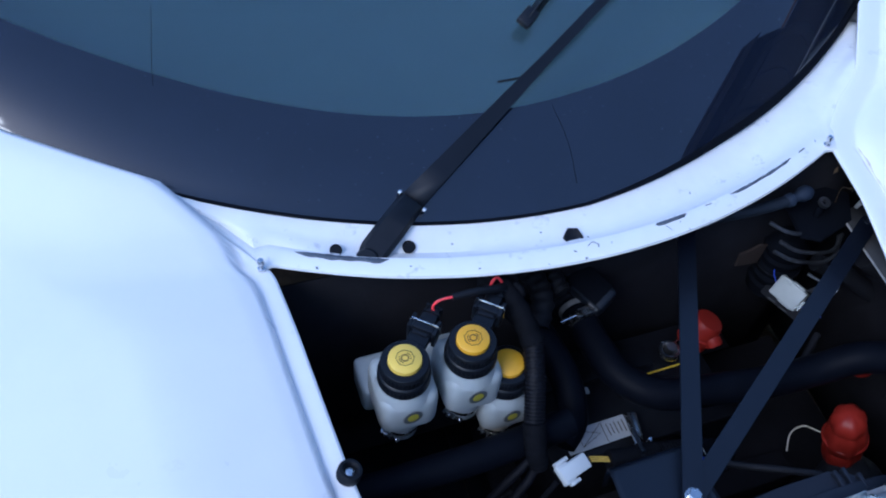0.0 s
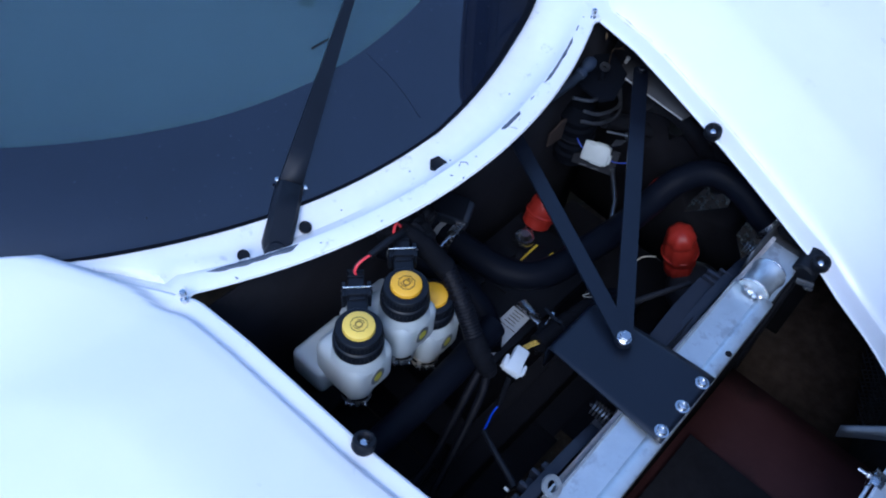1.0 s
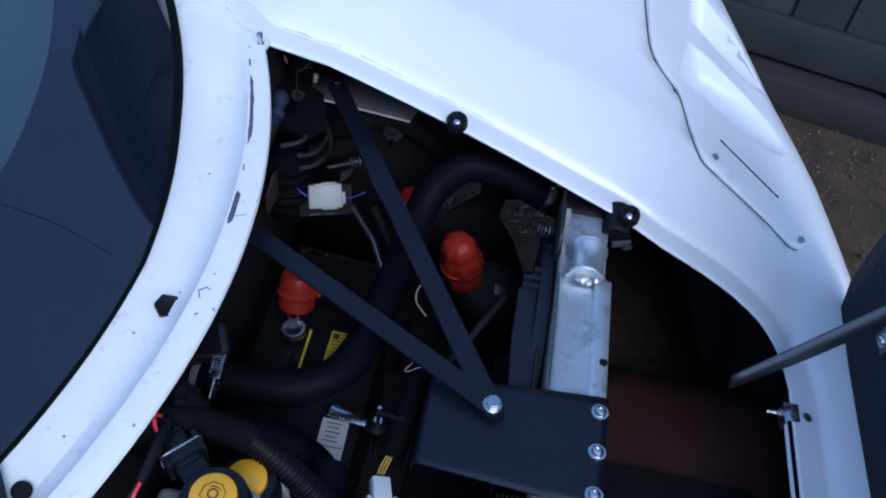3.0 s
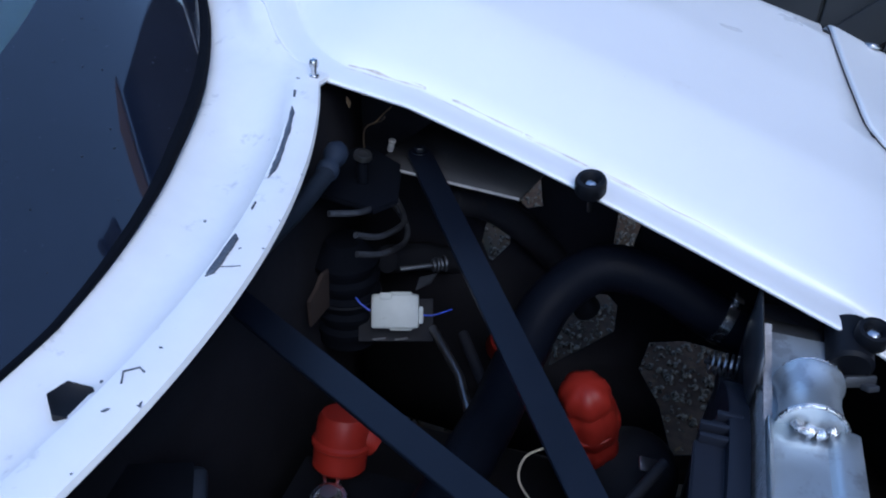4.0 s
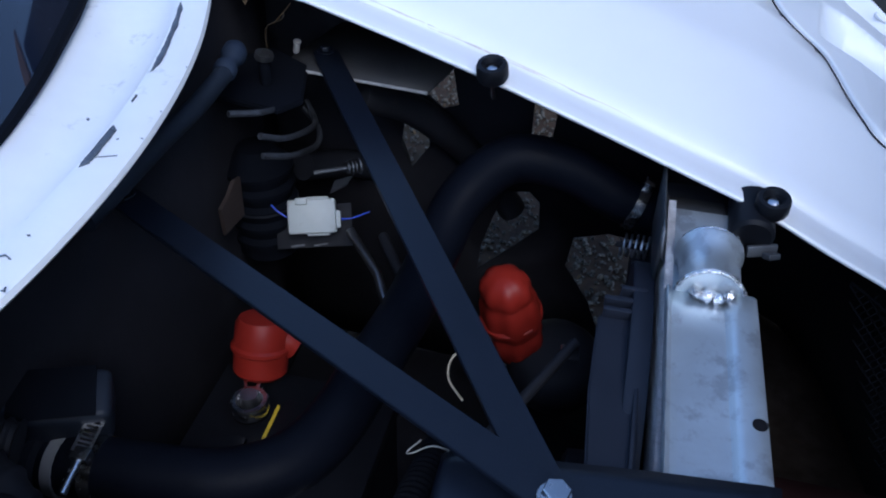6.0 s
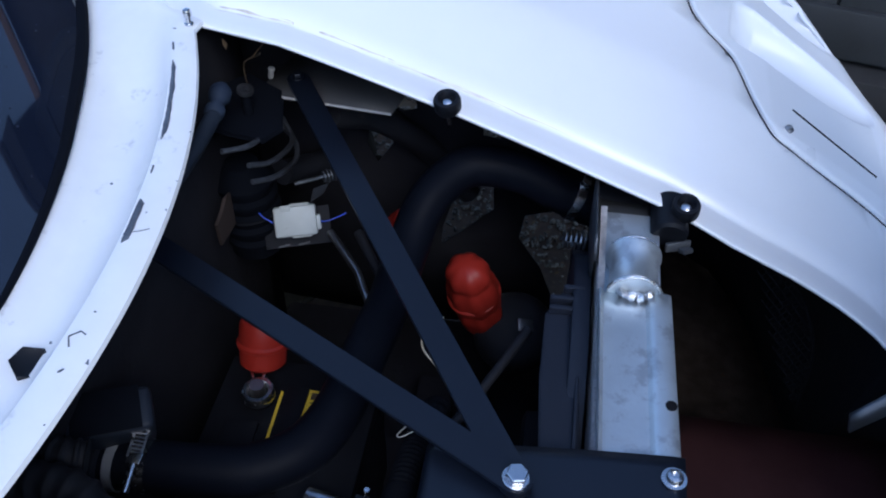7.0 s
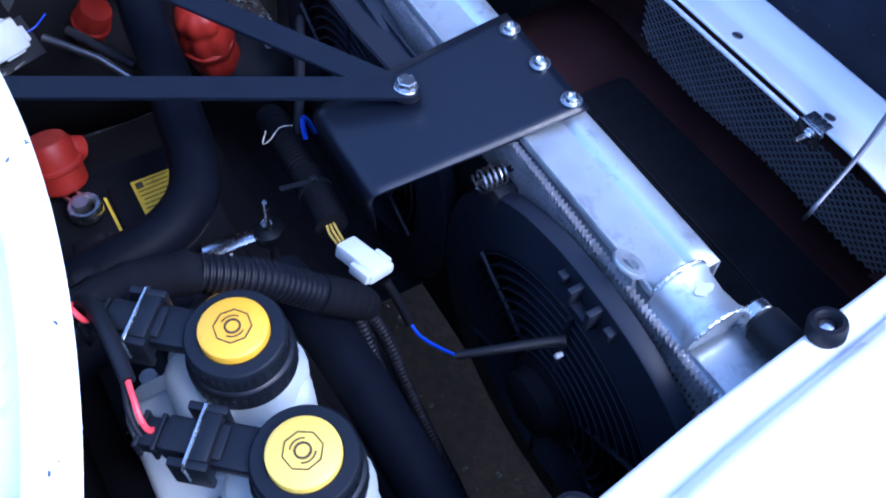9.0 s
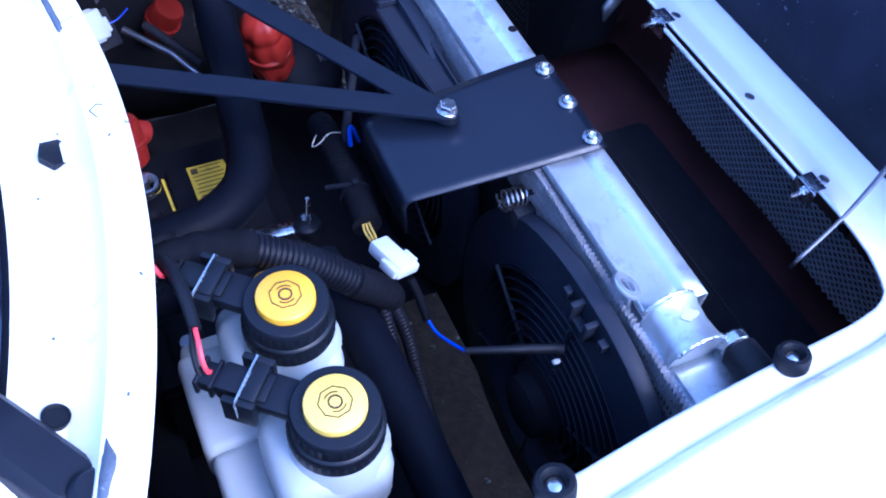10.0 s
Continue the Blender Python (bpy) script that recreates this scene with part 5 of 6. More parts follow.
    if plug:
        way = Vector((0.66, 0.75, 0))
        mm = frame_m((cx, cy, zt - 0.020), way, (0, 0, 1))       # local z outward, x up, y sideways
        pl = part("level_switch", join(box(0.010, 0.026, 0.030, mm @ pose(0.003, 0, 0.034), 0.002), box(0.024, 0.028, 0.012, mm @ pose(0.002, 0, 0.054), 0.002), box(0.016, 0.020, 0.010, mm @ pose(0.002, 0, 0.048), 0.001)), M_PLASTIC, r, "black level sensor socket")
        plg = part("plug", join(box(0.017, 0.021, 0.020, mm @ pose(0.002, 0, 0.068), 0.003), box(0.012, 0.018, 0.016, mm @ pose(0.0, 0, 0.084), 0.003)), M_PLASTIC, r, "black wiring plug")
        for yy in (0.016, -0.016):
            part("plug_latch", box(0.026, 0.005, 0.022, mm @ pose(0.0, yy, 0.058), 0.001), M_PLASTIC, plg)
        for zz in (0.081, 0.091):
            part("plug_rib", box(0.015, 0.0215, 0.003, mm @ pose(0.0, 0, zz), 0.001), M_PLASTIC, plg)
        part("wire_clip", tube([mm @ Vector(q) for q in ((-0.004, -0.019, 0.059), (0.012, -0.019, 0.059), (0.0145, -0.017, 0.059), (0.0145, 0.017, 0.059), (0.012, 0.019, 0.059), (-0.004, 0.019, 0.059))], 0.0011, 6), M_STEEL, r, "bright wire retaining clip")
    return r


reservoir(-0.259, 0.335, 0.828, M_YELLOWP, "pale yellow moulded cap top", turn=12)
reservoir(-0.174, 0.338, 0.829, M_YELLOW, "bright yellow moulded cap top", turn=-6)
reservoir(-0.120, 0.334, 0.757, M_YELLOW, "bright yellow moulded cap top", plug=False, turn=30, aged=True, marks=False)

# ---------------------------------------------------------------- battery
bat = thing("battery", (0.112, 0.358, 0.34), "black car battery with yellow and white labels", "battery")
part("case", box(0.305, 0.170, 0.165, pose(0.112, 0.358, 0.4225), 0.006), M_BATT, bat)
part("lid", join(box(0.309, 0.174, 0.022, pose(0.112, 0.358, 0.514), 0.004), box(0.20, 0.036, 0.006, pose(0.08, 0.405, 0.5265), 0.002)), M_BATT, bat)
LZ = 0.5262
lab = part("warning_label", slab([(0.230, 0.346), (0.229, 0.302), (0.212, 0.299), (0.187, 0.304), (0.166, 0.322), (0.158, 0.347)], 0.0006, pose(0, 0, LZ)), M_LABELY, bat, "yellow warning label")
for i in range(10):
    part("text_bar", box(0.0014, lin(i, [0, 3, 9], [0.036, 0.036, 0.016]) - 0.004 * (i % 3 == 1), 0.0003, pose(0.2255 - i * 0.0062, lin(i, [0, 3, 9], [0.3235, 0.3235, 0.334]), LZ + 0.0008)), M_INK, lab)
part("text_bar", box(0.013, 0.012, 0.0003, pose(0.221, 0.338, LZ + 0.0012)), M_LABELY, lab)
part("pictogram", box(0.009, 0.008, 0.0003, pose(0.221, 0.338, LZ + 0.0016)), M_INK, lab)
part("edge_label", slab([(0.224, 0.3765), (0.223, 0.3735), (0.140, 0.3715), (0.139, 0.3745)], 0.0006, pose(0, 0, LZ)), M_LABELY, bat, "narrow yellow label")
part("strap", box(0.13, 0.024, 0.004, pose(0.165, 0.3575, LZ + 0.002), 0.0015), M_BATT, bat, "black strap across the battery top")
part("code_label", box(0.016, 0.011, 0.0006, pose(0.052, 0.374, LZ + 0.0004)), M_LABELW, bat, "small pale label")
lab = part("paper_label", slab([(-0.012, 0.318), (0.092, 0.321), (0.092, 0.286), (-0.012, 0.282)], 0.0006, pose(0, 0, LZ)), M_LABELW, bat, "white printed label")
tri_pts = [Vector((0.012, 0.288, LZ + 0.0012)), Vector((0.012, 0.316, LZ + 0.0012)), Vector((0.046, 0.302, LZ + 0.0012))]
part("label_mark", join(tube(tri_pts, 0.0007, 4, closed=True), tube([(0.012, 0.288, LZ + 0.0012), (0.05, 0.316, LZ + 0.0012)], 0.0006, 4), tube([(0.052, 0.286, LZ + 0.0012), (0.052, 0.318, LZ + 0.0012)], 0.0006, 4)), M_INK, lab)
for i in range(5):
    part("text_bar", box(0.0014, 0.020 - 0.004 * (i % 2), 0.0003, pose(0.060 + i * 0.0065, 0.304, LZ + 0.0008)), M_INK, lab)
part("label_spot", cyl(0.005, 0.0004, pose(-0.004, 0.308, LZ + 0.0006), 16), M_LABELY, lab)
for x, y in ((0.213, 0.398), (-0.01, 0.405)):
    part("terminal", lathe([(0.0, 0.022), (0.0078, 0.022), (0.0088, 0.0)], pose(x, y, 0.525), 20), M_DSTEEL, bat, "lead battery post")
part("post_shroud", lathe([(0.016, 0.0), (0.0175, 0.0), (0.0175, 0.006), (0.016, 0.006)], pose(0.213, 0.398, 0.525), 24), M_BATT, bat)
clamp = thing("battery_clamp", (0.213, 0.398, 0.53), "bright metal battery terminal clamp under a red boot", "terminal clamp")
part("ring", lathe([(0.0105, 0.006), (0.0165, 0.006), (0.0175, 0.008), (0.0175, 0.017), (0.0160, 0.020), (0.0125, 0.020), (0.0105, 0.017), (0.0105, 0.006)], pose(0.209, 0.396, 0.525), 28), M_STEEL, clamp)
part("ear", join(box(0.022, 0.004, 0.012, pose(0.229, 0.396, 0.537, 0, 0, 12), 0.001), box(0.022, 0.004, 0.012, pose(0.227, 0.408, 0.537, 0, 0, 22), 0.001)), M_STEEL, clamp)


def boot(name, a, b, r, label, ribs=1):
    k = thing(name, a, label, "terminal boot")
    a, b = Vector(a), Vector(b)
    L = (b - a).length
    prof = [(0, -0.001), (r * 0.86, 0), (r, 0.004), (r * 1.02, L * 0.42), (r * 1.12, L * 0.46), (r * 1.12, L * 0.52), (r * 1.02, L * 0.56), (r * 0.98, L * 0.9), (r * 0.85, L), (0, L + 0.003)]
    part("cup", lathe(prof, frame_m(a, b - a), 30), M_RED, k)
    return k


k = boot("terminal_boot", (0.253, 0.405, 0.533), (0.273, 0.405, 0.586), 0.0255, "red rubber boot over the battery terminal")
part("cable_sleeve", tube(smooth([(0.268, 0.402, 0.566), (0.272, 0.385, 0.562), (0.274, 0.376, 0.556)], 6), 0.0140, 14), M_RED, k)

big = thing("cable_boot", (0.415, 0.185, 0.50), "large ribbed red rubber boot over a cable terminal", "terminal boot")
m = frame_m((0.424, 0.176, 0.450), (-0.22, 0.18, 1.0), (1, 0, 0))
prof = [(0, 0.0), (0.016, 0.0), (0.022, 0.006), (0.026, 0.016), (0.0285, 0.030), (0.0295, 0.044), (0.0275, 0.052), (0.0265, 0.055), (0.0275, 0.058), (0.0305, 0.066), (0.0315, 0.080), (0.0300, 0.094), (0.0275, 0.103), (0.0255, 0.107),
        (0.0262, 0.110), (0.0265, 0.117), (0.0235, 0.127), (0.016, 0.134), (0.008, 0.137), (0, 0.1375)]
bm = lathe(prof, None, 48)
for v in bm.verts:
    a = math.atan2(v.co.y, v.co.x)
    k = 1.02 + 0.10 * (abs(math.cos(3.5 * a + 0.6)) - 0.6) * min(1.0, v.co.z / 0.02) + 0.05 * math.sin(2 * a)
    v.co.x *= k
    v.co.y *= k
moved(bm, m)
part("cup", bm, M_RED, big)
part("groove_band", lathe([(0.0300, 0.0), (0.0335, 0.002), (0.0335, 0.006), (0.0300, 0.008)], m @ pose(0, 0, 0.070), 40), M_RED, big)
boot("cable_boot", (0.540, 0.312, 0.478), (0.520, 0.290, 0.528), 0.022, "red rubber boot over a cable end behind the hose")

# battery hold-down
hold = thing("battery_hold_down", (0.083, 0.247, 0.55), "threaded bright rod with a black knob and steel strap", "clamp")
part("threaded_rod", tube([(0.080, 0.251, 0.47), (0.079, 0.245, 0.599)], 0.0026, 10, radius=None), M_STEEL, hold)
part("knob", lathe([(0, 0.012), (0.009, 0.012), (0.015, 0.008), (0.017, 0.0), (0.015, -0.006), (0, -0.006)], pose(0.083, 0.247, 0.545), 20), M_PLASTIC, hold)
part("nut", cyl(0.0065, 0.006, pose(0.083, 0.247, 0.557), 6, 0.0006), M_STEEL, hold)
part("strap", tube([(0.083, 0.252, 0.548), (0.087, 0.270, 0.547), (0.092, 0.295, 0.545), (0.096, 0.312, 0.543)], 0.008, 10, flat=0.35, up=(0, 0, 1), radius=lambda i, n: (0.005, 0.008, 0.0095, 0.0095)[i]), M_STEEL, hold, "polished steel strap")

# ---------------------------------------------------------------- hoses and looms
def hose(points, r, label, n=8, mat=None, name="coolant_hose", clamps=()):
    h = thing(name, points[0], label, "hose")
    pts = smooth(points, n)
    part("tube", tube(pts, r, 20), mat or M_HOSE, h)
    for c in clamps:
        i = int(c * (len(pts) - 2))
        d = (pts[i + 1] - pts[i]).normalized()
        mm = frame_m(pts[i], d, (0, 0, 1))
        cl = part("hose_clamp", lathe([(r + 0.0002, -0.005), (r + 0.0014, -0.005), (r + 0.0014, 0.005), (r + 0.0002, 0.005)], mm, 28), M_STEEL, h, "bright worm-drive hose clamp")
        part("screw_housing", box(0.007, 0.013, 0.010, mm @ pose(r + 0.004, 0, 0), 0.001), M_STEEL, cl)
    return h


hose([(0.058, 0.478, 0.618), (0.059, 0.44, 0.620), (0.062, 0.39, 0.621), (0.070, 0.345, 0.621), (0.096, 0.307, 0.621), (0.140, 0.287, 0.621), (0.20, 0.278, 0.621), (0.28, 0.267, 0.621),
                  (0.355, 0.260, 0.630), (0.408, 0.246, 0.660), (0.436, 0.206, 0.692), (0.446, 0.150, 0.686), (0.446, 0.10, 0.662), (0.445, 0.055, 0.644)], 0.0235,
                 "thick black rubber coolant hose curving across the bay", clamps=(0.965,))
tail = thing("hose_clip_band", (0.05, 0.436, 0.645), "perforated bright hose clip with its tail sticking up", "hose clip")
part("band", lathe([(0.0228, -0.005), (0.0240, -0.005), (0.0240, 0.005), (0.0228, 0.005)], frame_m((0.0593, 0.437, 0.620), (0.03, -1, 0)), 30), M_STEEL, tail)
strip = part("tail_strip", box(0.030, 0.013, 0.0009, pose(0.061, 0.438, 0.6553, 12, -8, 4)), M_STEEL, tail, "perforated clip tail")
for k in range(8):
    part("slot", box(0.0016, 0.0085, 0.0014, pose(0.061, 0.438, 0.6553, 12, -8, 4) @ pose(-0.0122 + 0.0035 * k, 0, 0)), M_FOAM, strip)
part("worm_screw", cyl(0.0033, 0.034, frame_m((0.016, 0.434, 0.646), (1, 0.08, 0.16)), 12, 0.0006), M_STEEL, tail)
part("housing", box(0.010, 0.013, 0.009, pose(0.046, 0.436, 0.650, 0, -8, 0), 0.001), M_STEEL, tail)
neck = thing("bulkhead_pipe", (0.058, 0.49, 0.618), "ribbed black pipe stub with a pale ring at the bulkhead", "pipe stub")
part("stub", lathe([(0.0, 0.0), (0.030, 0.0), (0.030, 0.006), (0.026, 0.008), (0.026, 0.013), (0.031, 0.015), (0.031, 0.021), (0.025, 0.023)], frame_m((0.058, 0.497, 0.617), (0, -1, 0)), 30), M_DULL, neck)
part("pale_ring", lathe([(0.0235, 0.0), (0.0250, 0.001), (0.0250, 0.009), (0.0235, 0.010)], frame_m((0.0585, 0.470, 0.618), (0, -1, 0)), 30), material("dull_grey_ring", (0.16, 0.16, 0.16), 0.5), neck)
hose([(-0.055, 0.49, 0.66), (-0.04, 0.45, 0.665), (-0.022, 0.40, 0.655), (-0.012, 0.345, 0.635), (-0.018, 0.30, 0.61), (-0.045, 0.275, 0.60)], 0.0215, "black rubber heater hose dropping beside the battery", name="heater_hose")
hose([(-0.045, 0.275, 0.662), (-0.10, 0.268, 0.664), (-0.17, 0.263, 0.664), (-0.25, 0.262, 0.663), (-0.34, 0.262, 0.66), (-0.42, 0.262, 0.655)], 0.0205, "black pipe crossing under the reservoirs", name="cross_pipe")
pot = thing("heater_stub", (0.075, 0.47, 0.65), "grey-blue tapered plastic heater duct at the bulkhead", "heater duct")
wedge = box(0.044, 0.070, 0.044, None, 0.006, 3)
for v in wedge.verts:
    k = 1 - 3.2 * max(0.0, -v.co.y)
    v.co.x *= k
    v.co.z *= k
md = frame_m((0.078, 0.470, 0.655), (-0.2, -0.25, 1), (1, 0.5, 0.2))
part("duct", moved(wedge, md), M_DUCT, pot)
part("duct_rim", tube([md @ Vector((0.0215 * a, 0.0345, 0.0215 * b)) for a, b in ((-1, -1), (1, -1), (1, 1), (-1, 1))], 0.0022, 6, closed=True), M_DUCT, pot, "raised rim of the duct")
part("seam", box(0.040, 0.058, 0.0012, md @ pose(0, 0.004, 0.0222), 0.0004), M_MATT, pot, "dark panel on the duct")
elbow = thing("hose_elbow", (-0.01, 0.45, 0.70), "ribbed black rubber hose elbow by the bulkhead", "hose", group="bulkhead elbows")
part("tube", tube(smooth([(-0.018, 0.490, 0.705), (-0.016, 0.462, 0.706), (-0.020, 0.438, 0.700), (-0.034, 0.415, 0.684)], 10), 0.016, 16, radius=lambda i, n: 0.0150 + 0.0022 * (i % 5 < 2)), M_DULL, elbow)
other = thing("hose_elbow", (0.03, 0.45, 0.70), "ribbed black rubber hose elbow by the bulkhead", "hose", group="bulkhead elbows")
part("tube", tube(smooth([(0.018, 0.492, 0.688), (0.018, 0.474, 0.688), (0.022, 0.458, 0.684)], 10), 0.015, 16, radius=lambda i, n: 0.0140 + 0.0022 * (i % 5 < 2)), M_DULL, other)


def corrugated(points, r, pitch, n=24):
    pts = smooth(points, n)
    acc = [0.0]
    for a, b in zip(pts, pts[1:]):
        acc.append(acc[-1] + (b - a).length)
    fine, total = [], acc[-1]
    k = int(total / pitch * 4)
    for i in range(k + 1):
        s = total * i / k
        j = min(len(acc) - 2, max(0, int(np.searchsorted(acc, s)) - 1))
        u = (s - acc[j]) / max(1e-9, acc[j + 1] - acc[j])
        fine.append(pts[j].lerp(pts[j + 1], min(1, max(0, u))))
    return tube(fine, r, 18, radius=lambda i, n: r * (1.0 if i % 4 in (1, 2) else 0.88))


loom = thing("wiring_loom", (-0.1, 0.35, 0.78), "thick black corrugated wiring loom bound with cloth tape", "wiring loom")
A = [(-0.118, 0.440, 0.795), (-0.104, 0.415, 0.803), (-0.092, 0.378, 0.791), (-0.085, 0.343, 0.769)]
B = [(-0.085, 0.343, 0.769), (-0.095, 0.3065, 0.749), (-0.101, 0.285, 0.731), (-0.107, 0.266, 0.713)]
C = [(-0.107, 0.266, 0.713), (-0.110, 0.250, 0.697), (-0.1105, 0.236, 0.680), (-0.108, 0.228, 0.664)]
part("taped_end", tube(smooth(A, 8), 0.0150, 16, radius=lambda i, n: 0.0150 + 0.0008 * math.sin(i * 1.7)), M_TAPE, loom)
part("corrugated_sleeve", corrugated(B, 0.0140, 0.0046), M_RIB, loom)
part("taped_end", tube(smooth(C, 8), 0.0148, 16, radius=lambda i, n: 0.0148 - 0.004 * (i / n) ** 3 + 0.0008 * math.sin(i * 2.1)), M_TAPE, loom)
part("tape_tail", sheet([[(-0.088, 0.392, 0.809), (-0.082, 0.389, 0.810)], [(-0.090, 0.399, 0.814), (-0.083, 0.401, 0.816)], [(-0.095, 0.405, 0.818), (-0.088, 0.408, 0.819)]]), M_TAPE, loom, solid=0.0006)

lead = thing("sensor_lead", (-0.2, 0.41, 0.82), "black sleeved lead with red wires to the reservoir sensors", "cable")
part("sleeve", tube(smooth([(-0.105, 0.408, 0.812), (-0.119, 0.402, 0.822), (-0.148, 0.399, 0.831), (-0.179, 0.399, 0.831)], 6), 0.0058, 12, radius=lambda i, n: 0.0062 - 0.002 * i / n), M_SEAL, lead)
part("red_wire", tube(smooth([(-0.178, 0.399, 0.831), (-0.190, 0.400, 0.830), (-0.199, 0.401, 0.825), (-0.203, 0.400, 0.816), (-0.200, 0.396, 0.810)], 6), 0.0017, 8), M_REDW, lead)
part("red_wire", tube(smooth([(-0.106, 0.412, 0.815), (-0.112, 0.414, 0.826), (-0.119, 0.412, 0.829), (-0.124, 0.409, 0.822), (-0.121, 0.406, 0.815)], 6), 0.0018, 8), M_REDW, lead)
part("black_wire", tube(smooth([(-0.176, 0.401, 0.829), (-0.192, 0.405, 0.824), (-0.202, 0.405, 0.814), (-0.203, 0.400, 0.808)], 6), 0.0018, 8), M_SEAL, lead)
part("black_wire", tube(smooth([(-0.122, 0.404, 0.820), (-0.122, 0.405, 0.814), (-0.118, 0.404, 0.808)], 5), 0.0030, 8), M_SEAL, lead)

stray = thing("stray_wire", (0.404, 0.243, 0.44), "thin pale loose wire looping beside the red boot", "wire")
part("strand", tube(smooth([(0.385, 0.232, 0.400), (0.398, 0.252, 0.418), (0.412, 0.250, 0.440), (0.425, 0.228, 0.452)], 6), 0.0014, 6), M_AGED, stray)

conduit = thing("wiring_conduit", (0.07, 0.205, 0.63), "taped black conduit with a cable tie and bare yellow wires", "conduit")
CP = [(0.175, 0.196, 0.600), (0.143, 0.200, 0.617), (0.105, 0.205, 0.632), (0.06, 0.208, 0.643), (0.02, 0.210, 0.646), (-0.012, 0.214, 0.648)]
cpts = smooth(CP, 8)
part("sleeve", tube(cpts[:14], 0.0145, 16, radius=lambda i, n: 0.0145 + 0.0010 * math.sin(i * 1.9)), M_TAPE, conduit)
part("corrugated_sleeve", corrugated([cpts[13], cpts[18], cpts[23], cpts[26]], 0.0135, 0.0055, 10), M_TAPE, conduit)
part("sleeve", tube(cpts[25:], 0.0150, 16), M_TAPE, conduit)
mt = frame_m((0.030, 0.2095, 0.6455), (1, -0.03, -0.05), (0, 0, 1))
part("cable_tie", join(lathe([(0.0148, -0.0022), (0.0160, -0.0022), (0.0160, 0.0022), (0.0148, 0.0022)], mt, 20), box(0.007, 0.007, 0.006, mt @ pose(0.017, 0, 0), 0.001), box(0.0014, 0.030, 0.0050, mt @ pose(0.0185, -0.016, 0, 0, 0, 10))), M_PLASTIC, conduit)
part("thread", tube(smooth([(0.125, 0.190, 0.633), (0.118, 0.205, 0.644), (0.112, 0.218, 0.640), (0.118, 0.224, 0.632), (0.128, 0.216, 0.636)], 6), 0.0006, 5), M_AGED, conduit)
for k in range(3):
    part("yellow_wire", tube(smooth([(-0.010, 0.212 + 0.003 * k, 0.650), (-0.024, 0.214 + 0.0035 * k, 0.656 - 0.001 * k), (-0.040, 0.216 + 0.003 * k, 0.662)], 5), 0.0011, 6), M_YELW, conduit)

plug = thing("wiring_connector", (-0.068, 0.212, 0.665), "white nylon wiring connector on the end of a conduit", "connector")
mp = frame_m((-0.068, 0.212, 0.6665), (0.15, -0.3, 1), (-1, -0.28, -0.03))
part("housing", join(box(0.044, 0.021, 0.014, mp, 0.0025), box(0.018, 0.027, 0.010, mp @ pose(0.014, 0, 0), 0.002)), M_WHITEP, plug)
part("latch", box(0.020, 0.005, 0.010, mp @ pose(0.012, -0.0155, 0.002), 0.0012), M_WHITEP, plug)
part("latch", box(0.016, 0.005, 0.008, mp @ pose(0.008, 0.0150, 0.000), 0.0012), M_WHITEP, plug)
flead = thing("fan_lead", (-0.15, 0.18, 0.63), "blue wire and black sleeve running to the radiator fan", "cable")
part("black_wire", tube(smooth([(-0.092, 0.204, 0.660), (-0.104, 0.200, 0.645), (-0.112, 0.197, 0.630), (-0.117, 0.196, 0.622)], 6), 0.0042, 10), M_TAPE, flead)
part("blue_wire", tube(smooth([(-0.116, 0.196, 0.624), (-0.132, 0.194, 0.622), (-0.150, 0.188, 0.627), (-0.169, 0.181, 0.636)], 6), 0.0015, 8), M_BLUEW, flead)
part("sleeve", tube(smooth([(-0.167, 0.182, 0.635), (-0.182, 0.150, 0.640), (-0.196, 0.112, 0.640), (-0.202, 0.100, 0.640)], 6), 0.0042, 10, radius=lambda i, n: 0.0036 + 0.0022 * i / n), M_SEAL, flead)
part("tie_end", cyl(0.0025, 0.007, frame_m((-0.206, 0.104, 0.628), (0, 1, 0.2)), 8, 0.0005), M_WHITEP, flead)

blue2 = thing("blue_lead", (0.13, 0.18, 0.64), "short blue wire beside the brace", "cable")
part("wire", tube(smooth([(0.135, 0.165, 0.60), (0.128, 0.175, 0.632), (0.118, 0.182, 0.640), (0.105, 0.186, 0.63)], 6), 0.0024, 8), M_BLUEW, blue2)
cab = thing("grey_cable", (0.2, 0.15, 0.6), "dull grey-black cable running to the fan", "cable")
part("wire", tube(smooth([(0.115, 0.19, 0.625), (0.165, 0.165, 0.625), (0.215, 0.140, 0.63), (0.262, 0.118, 0.632)], 6), 0.0050, 10), M_DULL, cab)

# ---------------------------------------------------------------- suspension mount in the far corner
turret = thing("suspension_mount", (0.42, 0.43, 0.55), "grimy black ribbed suspension mount with a cap and bolts", "suspension mount")
mT = frame_m((0.430, 0.465, 0.545), (0.02, 0.04, 1), (1, 0, 0)) @ Matrix.Diagonal((0.66, 0.66, 1.0, 1))
prof = [(0, 0.0), (0.05, 0.0)]
for k in range(5):
    z = 0.012 + 0.020 * k
    prof += [(0.050, z), (0.055, z + 0.005), (0.055, z + 0.010), (0.048, z + 0.015)]
prof += [(0.040, 0.114), (0.030, 0.124), (0.0, 0.126)]
part("bellows", lathe(prof, mT, 32), M_MATT, turret)
part("bright_band", lathe([(0.0555, 0.058), (0.0566, 0.058), (0.0566, 0.0605), (0.0555, 0.0605)], mT, 32), M_DULL, turret)
part("upper_plate", slab([(0.375, 0.415), (0.40, 0.40), (0.47, 0.42), (0.50, 0.47), (0.47, 0.492), (0.39, 0.492)], 0.006, pose(0, 0, 0.742), 0.0015), M_MATT, turret)
